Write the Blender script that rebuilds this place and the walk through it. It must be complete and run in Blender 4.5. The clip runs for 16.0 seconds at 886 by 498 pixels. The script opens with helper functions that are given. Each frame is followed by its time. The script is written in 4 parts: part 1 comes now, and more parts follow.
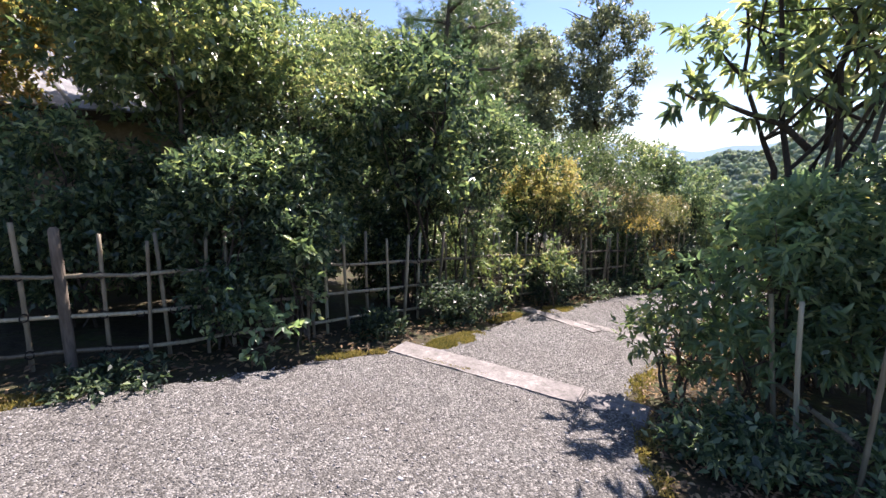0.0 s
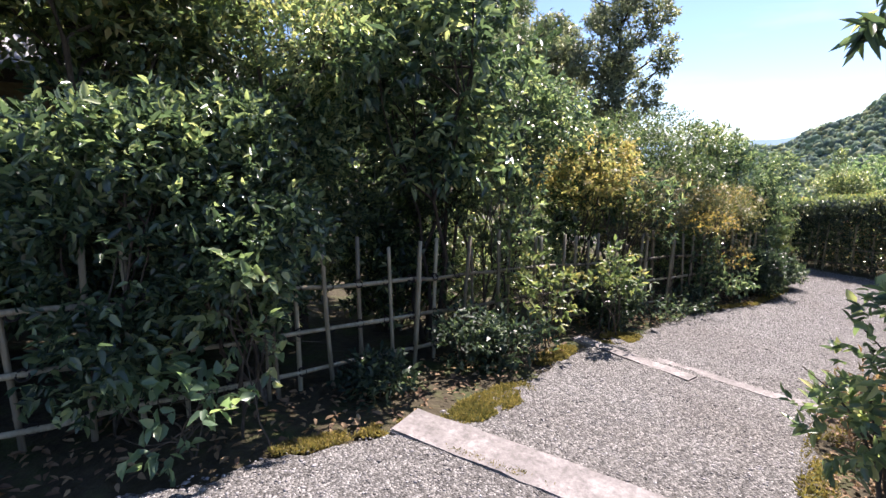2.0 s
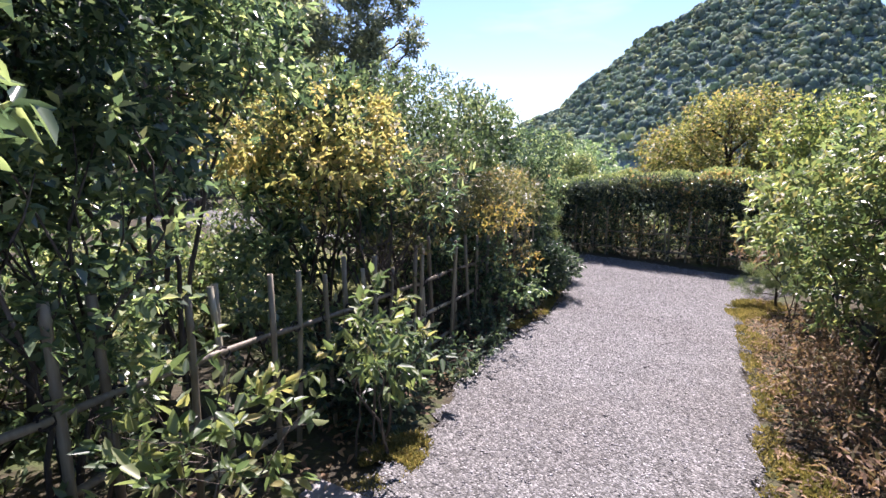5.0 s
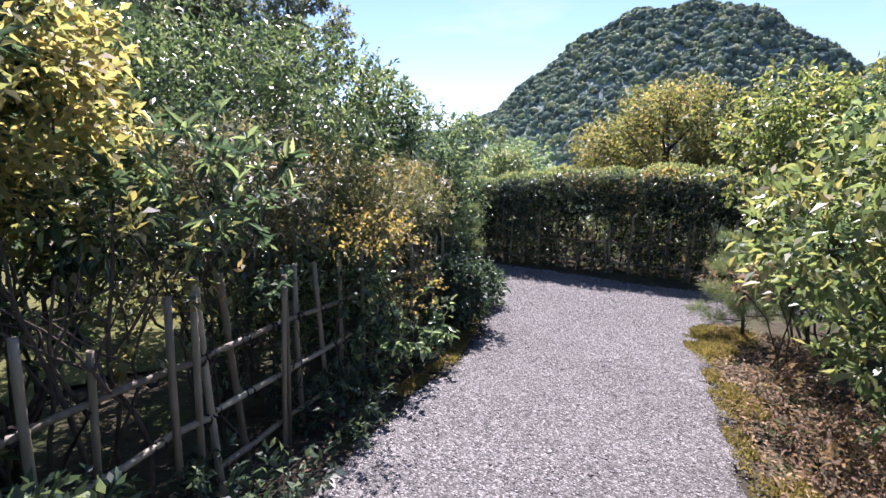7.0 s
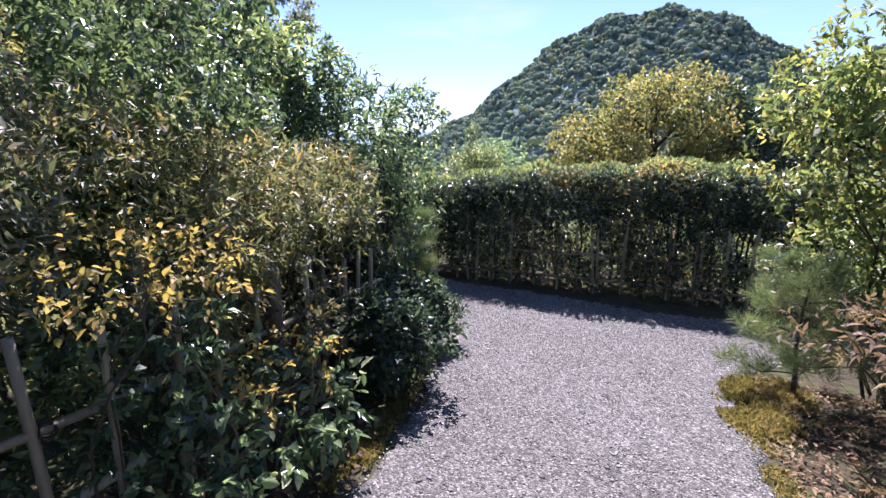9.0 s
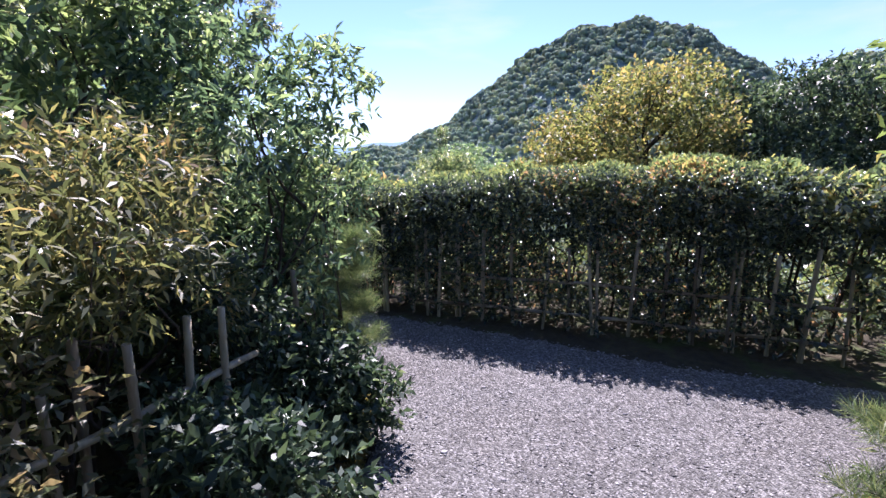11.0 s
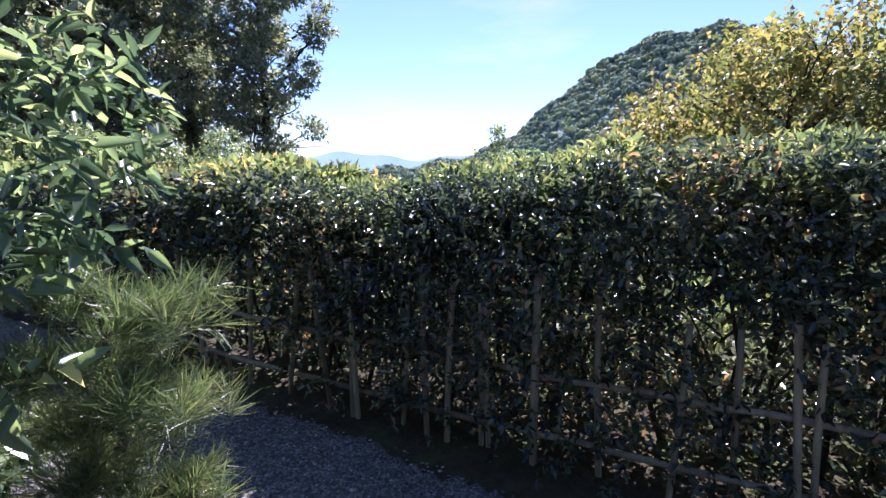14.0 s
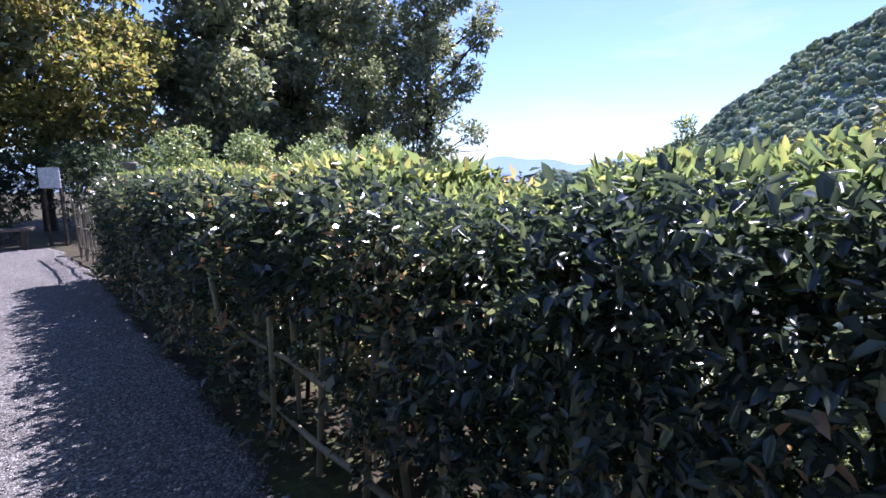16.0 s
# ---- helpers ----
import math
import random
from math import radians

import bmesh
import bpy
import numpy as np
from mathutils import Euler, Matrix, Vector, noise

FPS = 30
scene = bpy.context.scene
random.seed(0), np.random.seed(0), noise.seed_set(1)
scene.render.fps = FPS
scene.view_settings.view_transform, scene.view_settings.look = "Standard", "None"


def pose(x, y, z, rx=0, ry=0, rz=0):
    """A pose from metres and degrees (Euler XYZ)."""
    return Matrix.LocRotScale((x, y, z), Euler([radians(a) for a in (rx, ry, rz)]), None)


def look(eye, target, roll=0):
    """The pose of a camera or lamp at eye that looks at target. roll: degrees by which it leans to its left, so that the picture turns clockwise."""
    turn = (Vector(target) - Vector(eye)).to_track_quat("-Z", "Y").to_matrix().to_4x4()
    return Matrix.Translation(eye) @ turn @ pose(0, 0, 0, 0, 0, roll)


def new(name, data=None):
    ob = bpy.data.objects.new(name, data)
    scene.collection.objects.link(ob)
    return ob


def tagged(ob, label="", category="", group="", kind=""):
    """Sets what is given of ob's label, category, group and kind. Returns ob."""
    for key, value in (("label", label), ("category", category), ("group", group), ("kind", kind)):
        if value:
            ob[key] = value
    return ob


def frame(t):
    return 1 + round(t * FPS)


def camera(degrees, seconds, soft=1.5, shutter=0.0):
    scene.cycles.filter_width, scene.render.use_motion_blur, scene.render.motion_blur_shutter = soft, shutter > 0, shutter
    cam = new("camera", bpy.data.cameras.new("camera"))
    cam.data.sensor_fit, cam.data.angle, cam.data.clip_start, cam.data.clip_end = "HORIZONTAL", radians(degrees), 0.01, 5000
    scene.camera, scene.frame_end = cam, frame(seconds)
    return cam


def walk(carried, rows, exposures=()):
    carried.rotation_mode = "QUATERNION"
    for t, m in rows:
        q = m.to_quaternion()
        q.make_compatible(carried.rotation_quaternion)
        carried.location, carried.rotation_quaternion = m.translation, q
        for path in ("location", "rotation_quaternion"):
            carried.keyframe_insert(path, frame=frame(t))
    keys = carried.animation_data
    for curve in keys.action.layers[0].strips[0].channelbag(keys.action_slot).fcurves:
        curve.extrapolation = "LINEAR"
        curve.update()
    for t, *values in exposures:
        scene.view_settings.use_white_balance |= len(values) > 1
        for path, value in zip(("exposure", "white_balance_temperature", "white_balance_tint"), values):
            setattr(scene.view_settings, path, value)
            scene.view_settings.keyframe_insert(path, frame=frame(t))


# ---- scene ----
cam = camera(84.8, 16.0)
PATH = [
    (0.0, (0.000, 0.000, 1.450), (0.000, 2.954, 0.929), 0.00),
    (0.5, (-0.052, 0.459, 1.449), (-0.136, 3.411, 0.923), -0.42),
    (1.0, (-0.052, 0.822, 1.402), (-0.204, 3.774, 0.887), -0.39),
    (1.5, (-0.087, 1.209, 1.343), (-0.239, 4.160, 0.823), -0.29),
    (2.0, (-0.122, 1.613, 1.280), (-0.190, 4.564, 0.744), -0.47),
    (2.5, (-0.122, 2.065, 1.236), (-0.022, 5.011, 0.679), -0.54),
    (3.0, (-0.043, 2.515, 1.236), (0.295, 5.440, 0.662), -0.55),
    (3.5, (0.113, 2.940, 1.241), (0.739, 5.814, 0.649), -0.32),
    (4.0, (0.339, 3.311, 1.237), (1.211, 6.117, 0.631), -0.25),
    (4.5, (0.531, 3.729, 1.208), (1.641, 6.447, 0.590), -0.27),
    (5.0, (0.766, 4.072, 1.147), (2.040, 6.714, 0.517), -0.23),
    (7.5, (2.358, 5.538, 0.942), (3.972, 7.988, 0.319), 0.32),
    (8.0, (2.636, 5.809, 0.876), (4.272, 8.246, 0.256), 0.35),
    (8.5, (2.941, 6.085, 0.836), (4.603, 8.505, 0.220), 0.36),
    (9.0, (3.193, 6.356, 0.824), (4.894, 8.751, 0.217), 0.43),
    (9.5, (3.471, 6.641, 0.783), (5.234, 8.997, 0.198), 0.33),
    (10.0, (3.767, 6.928, 0.758), (5.581, 9.249, 0.191), 0.26),
    (12.5, (5.170, 8.330, 0.585), (6.977, 10.669, 0.069), 0.28),
    (13.0, (5.491, 8.659, 0.553), (7.220, 11.060, 0.053), 0.21),
    (13.5, (5.800, 8.982, 0.511), (7.422, 11.459, 0.029), 0.05),
    (14.0, (6.057, 9.263, 0.492), (7.551, 11.821, 0.018), 0.06),
    (14.5, (6.265, 9.590, 0.484), (7.598, 12.237, 0.021), -0.03),
    (15.0, (6.438, 9.846, 0.490), (7.596, 12.576, 0.034), -0.20),
    (15.5, (6.600, 10.106, 0.490), (7.507, 12.930, 0.039), -0.25),
    (16.0, (6.653, 10.396, 0.476), (7.247, 13.303, 0.031), -0.35),
]
EXPOSURES = [(0.0, 1.56, 6600, 24), (3.0, 1.56, 6400, 25), (5.0, 1.62, 6150, 29), (7.5, 1.54, 5950, 31), (16.0, 1.55, 5650, 34)]
walk(cam, [(t, look(e, g, r)) for t, e, g, r in PATH], EXPOSURES)

# world, sun and exposure
SUN_AZ, SUN_EL = 37.0, 52.0
world = bpy.data.worlds.new("sky")
scene.world = world
world.use_nodes = True
wt = world.node_tree
sky = wt.nodes.new("ShaderNodeTexSky")
sky.sky_type, sky.sun_disc = "NISHITA", False
sky.sun_elevation, sky.sun_rotation = radians(SUN_EL), radians(SUN_AZ)
sky.altitude, sky.air_density, sky.dust_density, sky.ozone_density = 150, 1.0, 0.15, 5.0
# thin high cloud: a little white over the blue, drawn out along the horizon
wc, wm, wn = wt.nodes.new("ShaderNodeTexCoord"), wt.nodes.new("ShaderNodeMapping"), wt.nodes.new("ShaderNodeTexNoise")
wm.inputs["Scale"].default_value = (1.6, 1.6, 7.0)
wn.inputs["Scale"].default_value, wn.inputs["Detail"].default_value = 2.2, 7.0
wr, wx = wt.nodes.new("ShaderNodeValToRGB"), wt.nodes.new("ShaderNodeMix")
wr.color_ramp.elements[0].position, wr.color_ramp.elements[1].position = 0.56, 0.76
wr.color_ramp.elements[1].color = (0.4, 0.4, 0.4, 1)
wx.data_type = "RGBA"
wx.inputs[7].default_value = (5.2, 5.3, 5.4, 1)
wt.links.new(wc.outputs["Generated"], wm.inputs[0])
wt.links.new(wm.outputs[0], wn.inputs["Vector"])
wt.links.new(wn.outputs[0], wr.inputs[0])
wt.links.new(wr.outputs[0], wx.inputs[0])
wt.links.new(sky.outputs[0], wx.inputs[6])
wt.links.new(wx.outputs[2], wt.nodes["Background"].inputs[0])
wt.nodes["Background"].inputs[1].default_value = 0.072
sun = new("sun", bpy.data.lights.new("sun", "SUN"))
sun.data.energy, sun.data.angle, sun.data.color = 5.0, radians(0.53), (1.0, 0.94, 0.85)
sun.matrix_world = look((10 * math.sin(radians(SUN_AZ)), 10 * math.cos(radians(SUN_AZ)), 10 * math.tan(radians(SUN_EL))), (0, 0, 0))


# ---- materials ----
def material(name, rough=0.8, spec=0.4):
    m = bpy.data.materials.new(name)
    m.use_nodes = True
    nt = m.node_tree
    b = nt.nodes["Principled BSDF"]
    b.inputs["Roughness"].default_value = rough
    b.inputs["Specular IOR Level"].default_value = spec
    return m, nt, b


def ramp(nt, stops, fac, mode="LINEAR"):
    r = nt.nodes.new("ShaderNodeValToRGB")
    r.color_ramp.interpolation = mode
    el = r.color_ramp.elements
    while len(el) < len(stops):
        el.new(0.5)
    for e, (p, c) in zip(el, stops):
        e.position, e.color = p, (*c, 1)
    nt.links.new(fac, r.inputs[0])
    return r.outputs[0]


def place(nt, scale=(1, 1, 1)):
    tc, mp = nt.nodes.new("ShaderNodeTexCoord"), nt.nodes.new("ShaderNodeMapping")
    mp.inputs["Scale"].default_value = scale
    nt.links.new(tc.outputs["Object"], mp.inputs[0])
    return mp.outputs[0]


def grain(nt, at, scale, detail=4.0, rough=0.6):
    n = nt.nodes.new("ShaderNodeTexNoise")
    n.inputs["Scale"].default_value, n.inputs["Detail"].default_value, n.inputs["Roughness"].default_value = scale, detail, rough
    nt.links.new(at, n.inputs["Vector"])
    return n.outputs[0]


def blend(nt, a, b, fac, mode="MIX"):
    mx = nt.nodes.new("ShaderNodeMix")
    mx.data_type, mx.blend_type = "RGBA", mode
    for sock, v in ((mx.inputs[0], fac), (mx.inputs[6], a), (mx.inputs[7], b)):
        if isinstance(v, (int, float)):
            sock.default_value = v
        elif isinstance(v, tuple):
            sock.default_value = (*v, 1)
        else:
            nt.links.new(v, sock)
    return mx.outputs[2]


def relief(nt, b, h, strength, distance):
    bp = nt.nodes.new("ShaderNodeBump")
    bp.inputs["Strength"].default_value, bp.inputs["Distance"].default_value = strength, distance
    nt.links.new(h, bp.inputs["Height"])
    nt.links.new(bp.outputs[0], b.inputs["Normal"])


def leaf_mat(name, stops, rough=0.38, through_light=0.35, spec=0.75, glow=1.75):
    """Leaves: one tint a leaf, patches of tint over the crown, light that passes through the blade."""
    m, nt, b = material(name, rough, spec)
    isl = nt.nodes.new("ShaderNodeNewGeometry").outputs["Random Per Island"]
    patch = grain(nt, place(nt), 1.3, 2.0)
    mth = nt.nodes.new("ShaderNodeMath")
    mth.operation = "MULTIPLY_ADD"
    nt.links.new(patch, mth.inputs[0])
    mth.inputs[1].default_value, mth.inputs[2].default_value = 1.3, -0.65
    add = nt.nodes.new("ShaderNodeMath")
    add.operation, add.use_clamp = "ADD", True
    nt.links.new(isl, add.inputs[0])
    nt.links.new(mth.outputs[0], add.inputs[1])
    soft = nt.nodes.new("ShaderNodeHueSaturation")
    soft.inputs["Saturation"].default_value = 0.93
    nt.links.new(ramp(nt, stops, add.outputs[0]), soft.inputs["Color"])
    col = soft.outputs[0]
    nt.links.new(col, b.inputs["Base Color"])
    tr = nt.nodes.new("ShaderNodeBsdfTranslucent")
    nt.links.new(blend(nt, col, (glow, glow * 1.02, glow * 0.66), 1.0, "MULTIPLY"), tr.inputs[0])
    mx = nt.nodes.new("ShaderNodeMixShader")
    mx.inputs[0].default_value = through_light + 0.06
    nt.links.new(b.outputs[0], mx.inputs[1])
    nt.links.new(tr.outputs[0], mx.inputs[2])
    nt.links.new(mx.outputs[0], nt.nodes["Material Output"].inputs[0])
    return m


def gravel_mat():
    m, nt, b = material("grey_gravel", 0.85, 0.3)
    at = place(nt)
    v = nt.nodes.new("ShaderNodeTexVoronoi")
    v.inputs["Scale"].default_value = 84
    nt.links.new(at, v.inputs["Vector"])
    tint = ramp(nt, [(0.0, (.035, .035, .0325)), (0.3, (.092, .091, .0865)), (0.6, (.164, .162, .155)), (1.0, (.39, .387, .37))], v.outputs["Color"])
    big = ramp(nt, [(0.3, (.80, .77, .75)), (0.7, (1.0, 1.0, 1.0))], grain(nt, at, 1.1, 6))
    gap = ramp(nt, [(0.0, (1, 1, 1)), (0.75, (.75, .74, .72)), (1.0, (.3, .28, .26))], v.outputs["Distance"])
    nt.links.new(blend(nt, blend(nt, tint, big, 1.0, "MULTIPLY"), gap, 0.4, "MULTIPLY"), b.inputs["Base Color"])
    inv = nt.nodes.new("ShaderNodeMath")
    inv.operation, inv.inputs[0].default_value = "SUBTRACT", 1.0
    nt.links.new(v.outputs["Distance"], inv.inputs[1])
    relief(nt, b, inv.outputs[0], 1.0, 0.011)
    return m


def mottled(name, stops, scale, rough=0.9, bump=0.5, dist=0.02, spec=0.3, stretch=(1, 1, 1), detail=6.0):
    m, nt, b = material(name, rough, spec)
    at = place(nt, stretch)
    n = grain(nt, at, scale, detail, 0.65)
    n2 = grain(nt, at, scale * 6.3, 4)
    col = ramp(nt, stops, n)
    fine = ramp(nt, [(0.3, (.62, .62, .62)), (0.7, (1.12, 1.12, 1.12))], n2)
    nt.links.new(blend(nt, col, fine, 1.0, "MULTIPLY"), b.inputs["Base Color"])
    relief(nt, b, n2, bump, dist)
    return m


def piece_mat(name, stops, rough=0.8, spec=0.3):
    """One tint a piece, by island."""
    m, nt, b = material(name, rough, spec)
    isl = nt.nodes.new("ShaderNodeNewGeometry").outputs["Random Per Island"]
    col = ramp(nt, stops, isl)
    fine = ramp(nt, [(0.3, (.7, .7, .7)), (0.7, (1.1, 1.1, 1.1))], grain(nt, place(nt), 120, 3))
    nt.links.new(blend(nt, col, fine, 1.0, "MULTIPLY"), b.inputs["Base Color"])
    return m


def bamboo_mat():
    m, nt, b = material("weathered_bamboo", 0.55, 0.4)
    rnd = nt.nodes.new("ShaderNodeObjectInfo").outputs["Random"]
    col = ramp(nt, [(0.0, (.15, .125, .09)), (0.5, (.25, .22, .16)), (1.0, (.38, .35, .26))], rnd)
    at = place(nt, (1, 1, 0.12))
    streak = ramp(nt, [(0.3, (.6, .56, .5)), (0.65, (1.05, 1.05, 1.0))], grain(nt, at, 45, 5))
    nt.links.new(blend(nt, col, streak, 1.0, "MULTIPLY"), b.inputs["Base Color"])
    relief(nt, b, grain(nt, at, 90, 3), 0.3, 0.002)
    return m


LEAF_DARK = leaf_mat("glossy_evergreen_leaf", [(0, (0.040, 0.072, 0.052)), (.5, (0.088, 0.145, 0.085)), (.8, (0.200, 0.275, 0.145)), (1, (0.370, 0.420, 0.215))], 0.25, 0.38, 0.6)
LEAF_BRONZE = leaf_mat("grey_green_thin_leaf", [(0, (0.065, 0.085, 0.058)), (.5, (0.130, 0.145, 0.088)), (.85, (0.220, 0.205, 0.115)), (1, (0.300, 0.220, 0.130))], 0.45, 0.36, 0.5, 1.4)
LEAF_HOLLY = leaf_mat("dark_small_leaf", [(0, (0.020, 0.040, 0.030)), (.6, (0.048, 0.082, 0.052)), (.9, (0.120, 0.170, 0.095)), (1, (0.210, 0.260, 0.140))], 0.40, 0.28, 0.36)
LEAF_MID = leaf_mat("mid_green_leaf", [(0, (0.066, 0.110, 0.062)), (.5, (0.132, 0.196, 0.096)), (.82, (0.262, 0.326, 0.150)), (1, (0.500, 0.480, 0.225))], 0.33, 0.37)
LEAF_GREEN = leaf_mat("fresh_green_leaf", [(0, (0.095, 0.168, 0.094)), (.6, (0.155, 0.251, 0.128)), (1, (0.312, 0.385, 0.190))], 0.45, 0.38)
LEAF_YELLOW = leaf_mat("yellowing_leaf", [(0, (0.110, 0.144, 0.067)), (.4, (0.220, 0.206, 0.081)), (.8, (0.374, 0.278, 0.094)), (1, (0.462, 0.268, 0.094))], 0.5, 0.42, 0.35)
LEAF_YG = leaf_mat("yellow_green_leaf", [(0, (0.068, 0.110, 0.052)), (.45, (0.135, 0.188, 0.078)), (.85, (0.240, 0.262, 0.100)), (1, (0.340, 0.290, 0.120))], 0.42, 0.40, 0.45, 1.6)
LEAF_ORANGE = leaf_mat("orange_autumn_leaf", [(0, (.22, .20, .06)), (.5, (.40, .30, .075)), (1, (.48, .29, .08))], 0.5, 0.42, 0.3, 1.35)
LEAF_AUTUMN = leaf_mat("golden_autumn_leaf", [(0, (.14, .165, .075)), (.5, (.26, .25, .095)), (1, (.40, .30, .12))], 0.45, 0.48, 0.4, 1.7)
LEAF_LIME = leaf_mat("lime_yellow_leaf", [(0, (0.075, 0.120, 0.046)), (.45, (0.150, 0.200, 0.064)), (.85, (0.270, 0.280, 0.080)), (1, (0.350, 0.290, 0.100))], 0.42, 0.42, 0.45, 1.6)
LEAF_RUST = leaf_mat("russet_autumn_leaf", [(0, (0.099, 0.088, 0.054)), (.45, (0.209, 0.129, 0.081)), (.8, (0.297, 0.185, 0.115)), (1, (0.154, 0.165, 0.081))], 0.6, 0.35, 0.3, 1.3)
LEAF_OLIVE = leaf_mat("olive_thin_leaf", [(0, (0.066, 0.086, 0.042)), (.5, (0.150, 0.160, 0.070)), (.85, (0.255, 0.228, 0.090)), (1, (0.350, 0.225, 0.100))], 0.45, 0.40, 0.45, 1.55)
# hedge sides and top: shade and sunlight put into two leaf tones
LEAF_HEDGE_SHADE = leaf_mat("hedge_leaf_shade_tone", [(0, (0.027, 0.043, 0.041)), (.5, (0.054, 0.078, 0.060)), (.87, (0.135, 0.165, 0.095)), (.975, (0.310, 0.310, 0.150)), (1, (0.400, 0.230, 0.130))], 0.23, 0.30, 0.75)
LEAF_HEDGE_SUN = leaf_mat("hedge_leaf_sun_tone", [(0, (0.078, 0.118, 0.062)), (.5, (0.158, 0.205, 0.090)), (.82, (0.275, 0.290, 0.108)), (.94, (0.400, 0.345, 0.130)), (1, (.43, .25, .12))], 0.30, 0.44)
# far trees: leaf green paled and greyed to carry the haze
LEAF_FAR = leaf_mat("hazed_far_tree_leaf", [(0, (0.075, 0.105, 0.080)), (.5, (0.150, 0.185, 0.125)), (1, (0.290, 0.300, 0.190))], 0.45, 0.34)
NEEDLE = leaf_mat("pine_needle", [(0, (.055, .095, .038)), (.6, (.12, .17, .072)), (1, (.25, .26, .12))], 0.4, 0.34)
LEAF_ROUND = leaf_mat("soft_green_leaf", [(0, (0.036, 0.066, 0.036)), (.6, (0.080, 0.130, 0.062)), (1, (0.190, 0.240, 0.110))], 0.34, 0.36, 0.55, 1.6)
LEAF_DEEP = leaf_mat("deep_glossy_leaf", [(0, (0.030, 0.057, 0.040)), (.6, (0.072, 0.120, 0.070)), (.9, (0.190, 0.255, 0.125)), (1, (0.360, 0.410, 0.200))], 0.22, 0.38, 0.75)
NEEDLE_FAR = leaf_mat("far_pine_needle", [(0, (.025, .06, .025)), (1, (.06, .11, .04))], 0.55, 0.3)
LEAF_YT = leaf_mat("ochre_yellow_leaf", [(0, (0.085, 0.112, 0.045)), (.45, (0.175, 0.190, 0.062)), (.8, (0.290, 0.262, 0.080)), (1, (0.370, 0.262, 0.105))], 0.5, 0.46, 0.35, 1.45)
BARK = mottled("grey_brown_bark", [(0.3, (.05, .04, .03)), (0.6, (.11, .09, .07)), (0.8, (.19, .17, .14))], 14, 0.9, 0.8, 0.01, stretch=(1, 1, 0.25))
BARK_DARK = mottled("dark_bark", [(0.3, (.025, .02, .016)), (0.7, (.07, .055, .04))], 16, 0.9, 0.8, 0.01, stretch=(1, 1, 0.25))
BAMBOO = bamboo_mat()
ROPE = mottled("black_palm_rope", [(0.3, (.012, .010, .009)), (0.7, (.035, .028, .024))], 160, 0.9, 0.6, 0.002)
POSTWOOD = mottled("weathered_log", [(0.3, (.085, .066, .05)), (0.7, (.21, .175, .14))], 12, 0.85, 0.7, 0.006, stretch=(1, 1, 0.15))
GRAVEL = gravel_mat()
PEBBLE = piece_mat("pebble", [(0.0, (.09, .087, .085)), (0.35, (.18, .172, .17)), (0.75, (.28, .268, .265)), (1.0, (.52, .50, .495))])
STONE = mottled("weathered_granite", [(0.25, (.12, .112, .104)), (0.5, (.22, .205, .195)), (0.75, (.34, .32, .305))], 7, 0.85, 0.5, 0.006)
SOIL = mottled("mossy_soil", [(0.25, (.028, .024, .016)), (0.5, (.060, .050, .028)), (0.62, (.055, .070, .022)), (0.8, (.085, .105, .03))], 2.6, 0.95, 0.9, 0.03)
MOSS = mottled("yellow_green_moss", [(0.25, (.06, .07, .022)), (0.5, (.12, .13, .035)), (0.75, (.22, .21, .06))], 9, 0.95, 1.0, 0.02)
MOSS_BLADE = leaf_mat("moss_blade", [(0, (.11, .11, .04)), (.5, (.23, .195, .06)), (1, (.36, .275, .10))], 0.7, 0.35, 0.2, 1.3)
LITTER = leaf_mat("dry_leaf_litter", [(0, (.11, .07, .045)), (.5, (.24, .15, .085)), (1, (.40, .28, .15))], 0.7, 0.2, 0.2, 1.1)
# hill woods: aerial haze put into a pale blue-green base colour
FOREST = mottled("hazed_forest_crowns", [(0.25, (.16, .22, .215)), (0.5, (.20, .265, .235)), (0.7, (.24, .30, .24)), (0.85, (.28, .30, .23))], 0.09, 0.95, 1.0, 1.2, detail=9.0)
TILE = mottled("grey_roof_tile", [(0.3, (.20, .20, .21)), (0.7, (.38, .38, .39))], 6, 0.5, 0.4, 0.005, 0.5)
PLASTER = mottled("ochre_plaster", [(0.3, (.30, .24, .16)), (0.7, (.42, .35, .25))], 3, 0.9, 0.3, 0.005)
DARKWOOD = mottled("dark_timber", [(0.3, (.04, .03, .022)), (0.7, (.10, .075, .055))], 10, 0.8, 0.5, 0.004, stretch=(1, 0.15, 1))
WHITE = mottled("white_board", [(0.3, (.62, .62, .60)), (0.7, (.80, .80, .78))], 4, 0.6, 0.2, 0.003)


# aerial haze painted as emission, so the far surface itself glows
def glow_haze_mat(name, c):
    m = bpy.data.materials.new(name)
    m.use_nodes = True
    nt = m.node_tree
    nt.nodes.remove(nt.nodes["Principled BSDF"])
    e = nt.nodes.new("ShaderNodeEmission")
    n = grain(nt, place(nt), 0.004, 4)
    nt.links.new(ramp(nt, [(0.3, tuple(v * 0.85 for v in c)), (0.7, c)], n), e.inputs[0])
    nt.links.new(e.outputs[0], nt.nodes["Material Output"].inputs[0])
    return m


HAZE = glow_haze_mat("glowing_blue_haze", (.215, .315, .43))
HAZE_NEAR = glow_haze_mat("glowing_plain_haze", (.165, .225, .28))


# ---- building tools ----
R = np.random.default_rng(7)


def ground_z(x, y):
    """The near ground falls gently along the walk and levels out by the hedge."""
    s, k = 0.07 * x + 0.062 * y, 0.06
    s = np.clip(s, -0.35, 6)
    return k * np.log(np.exp(-s / k) + np.exp(-0.93 / k))


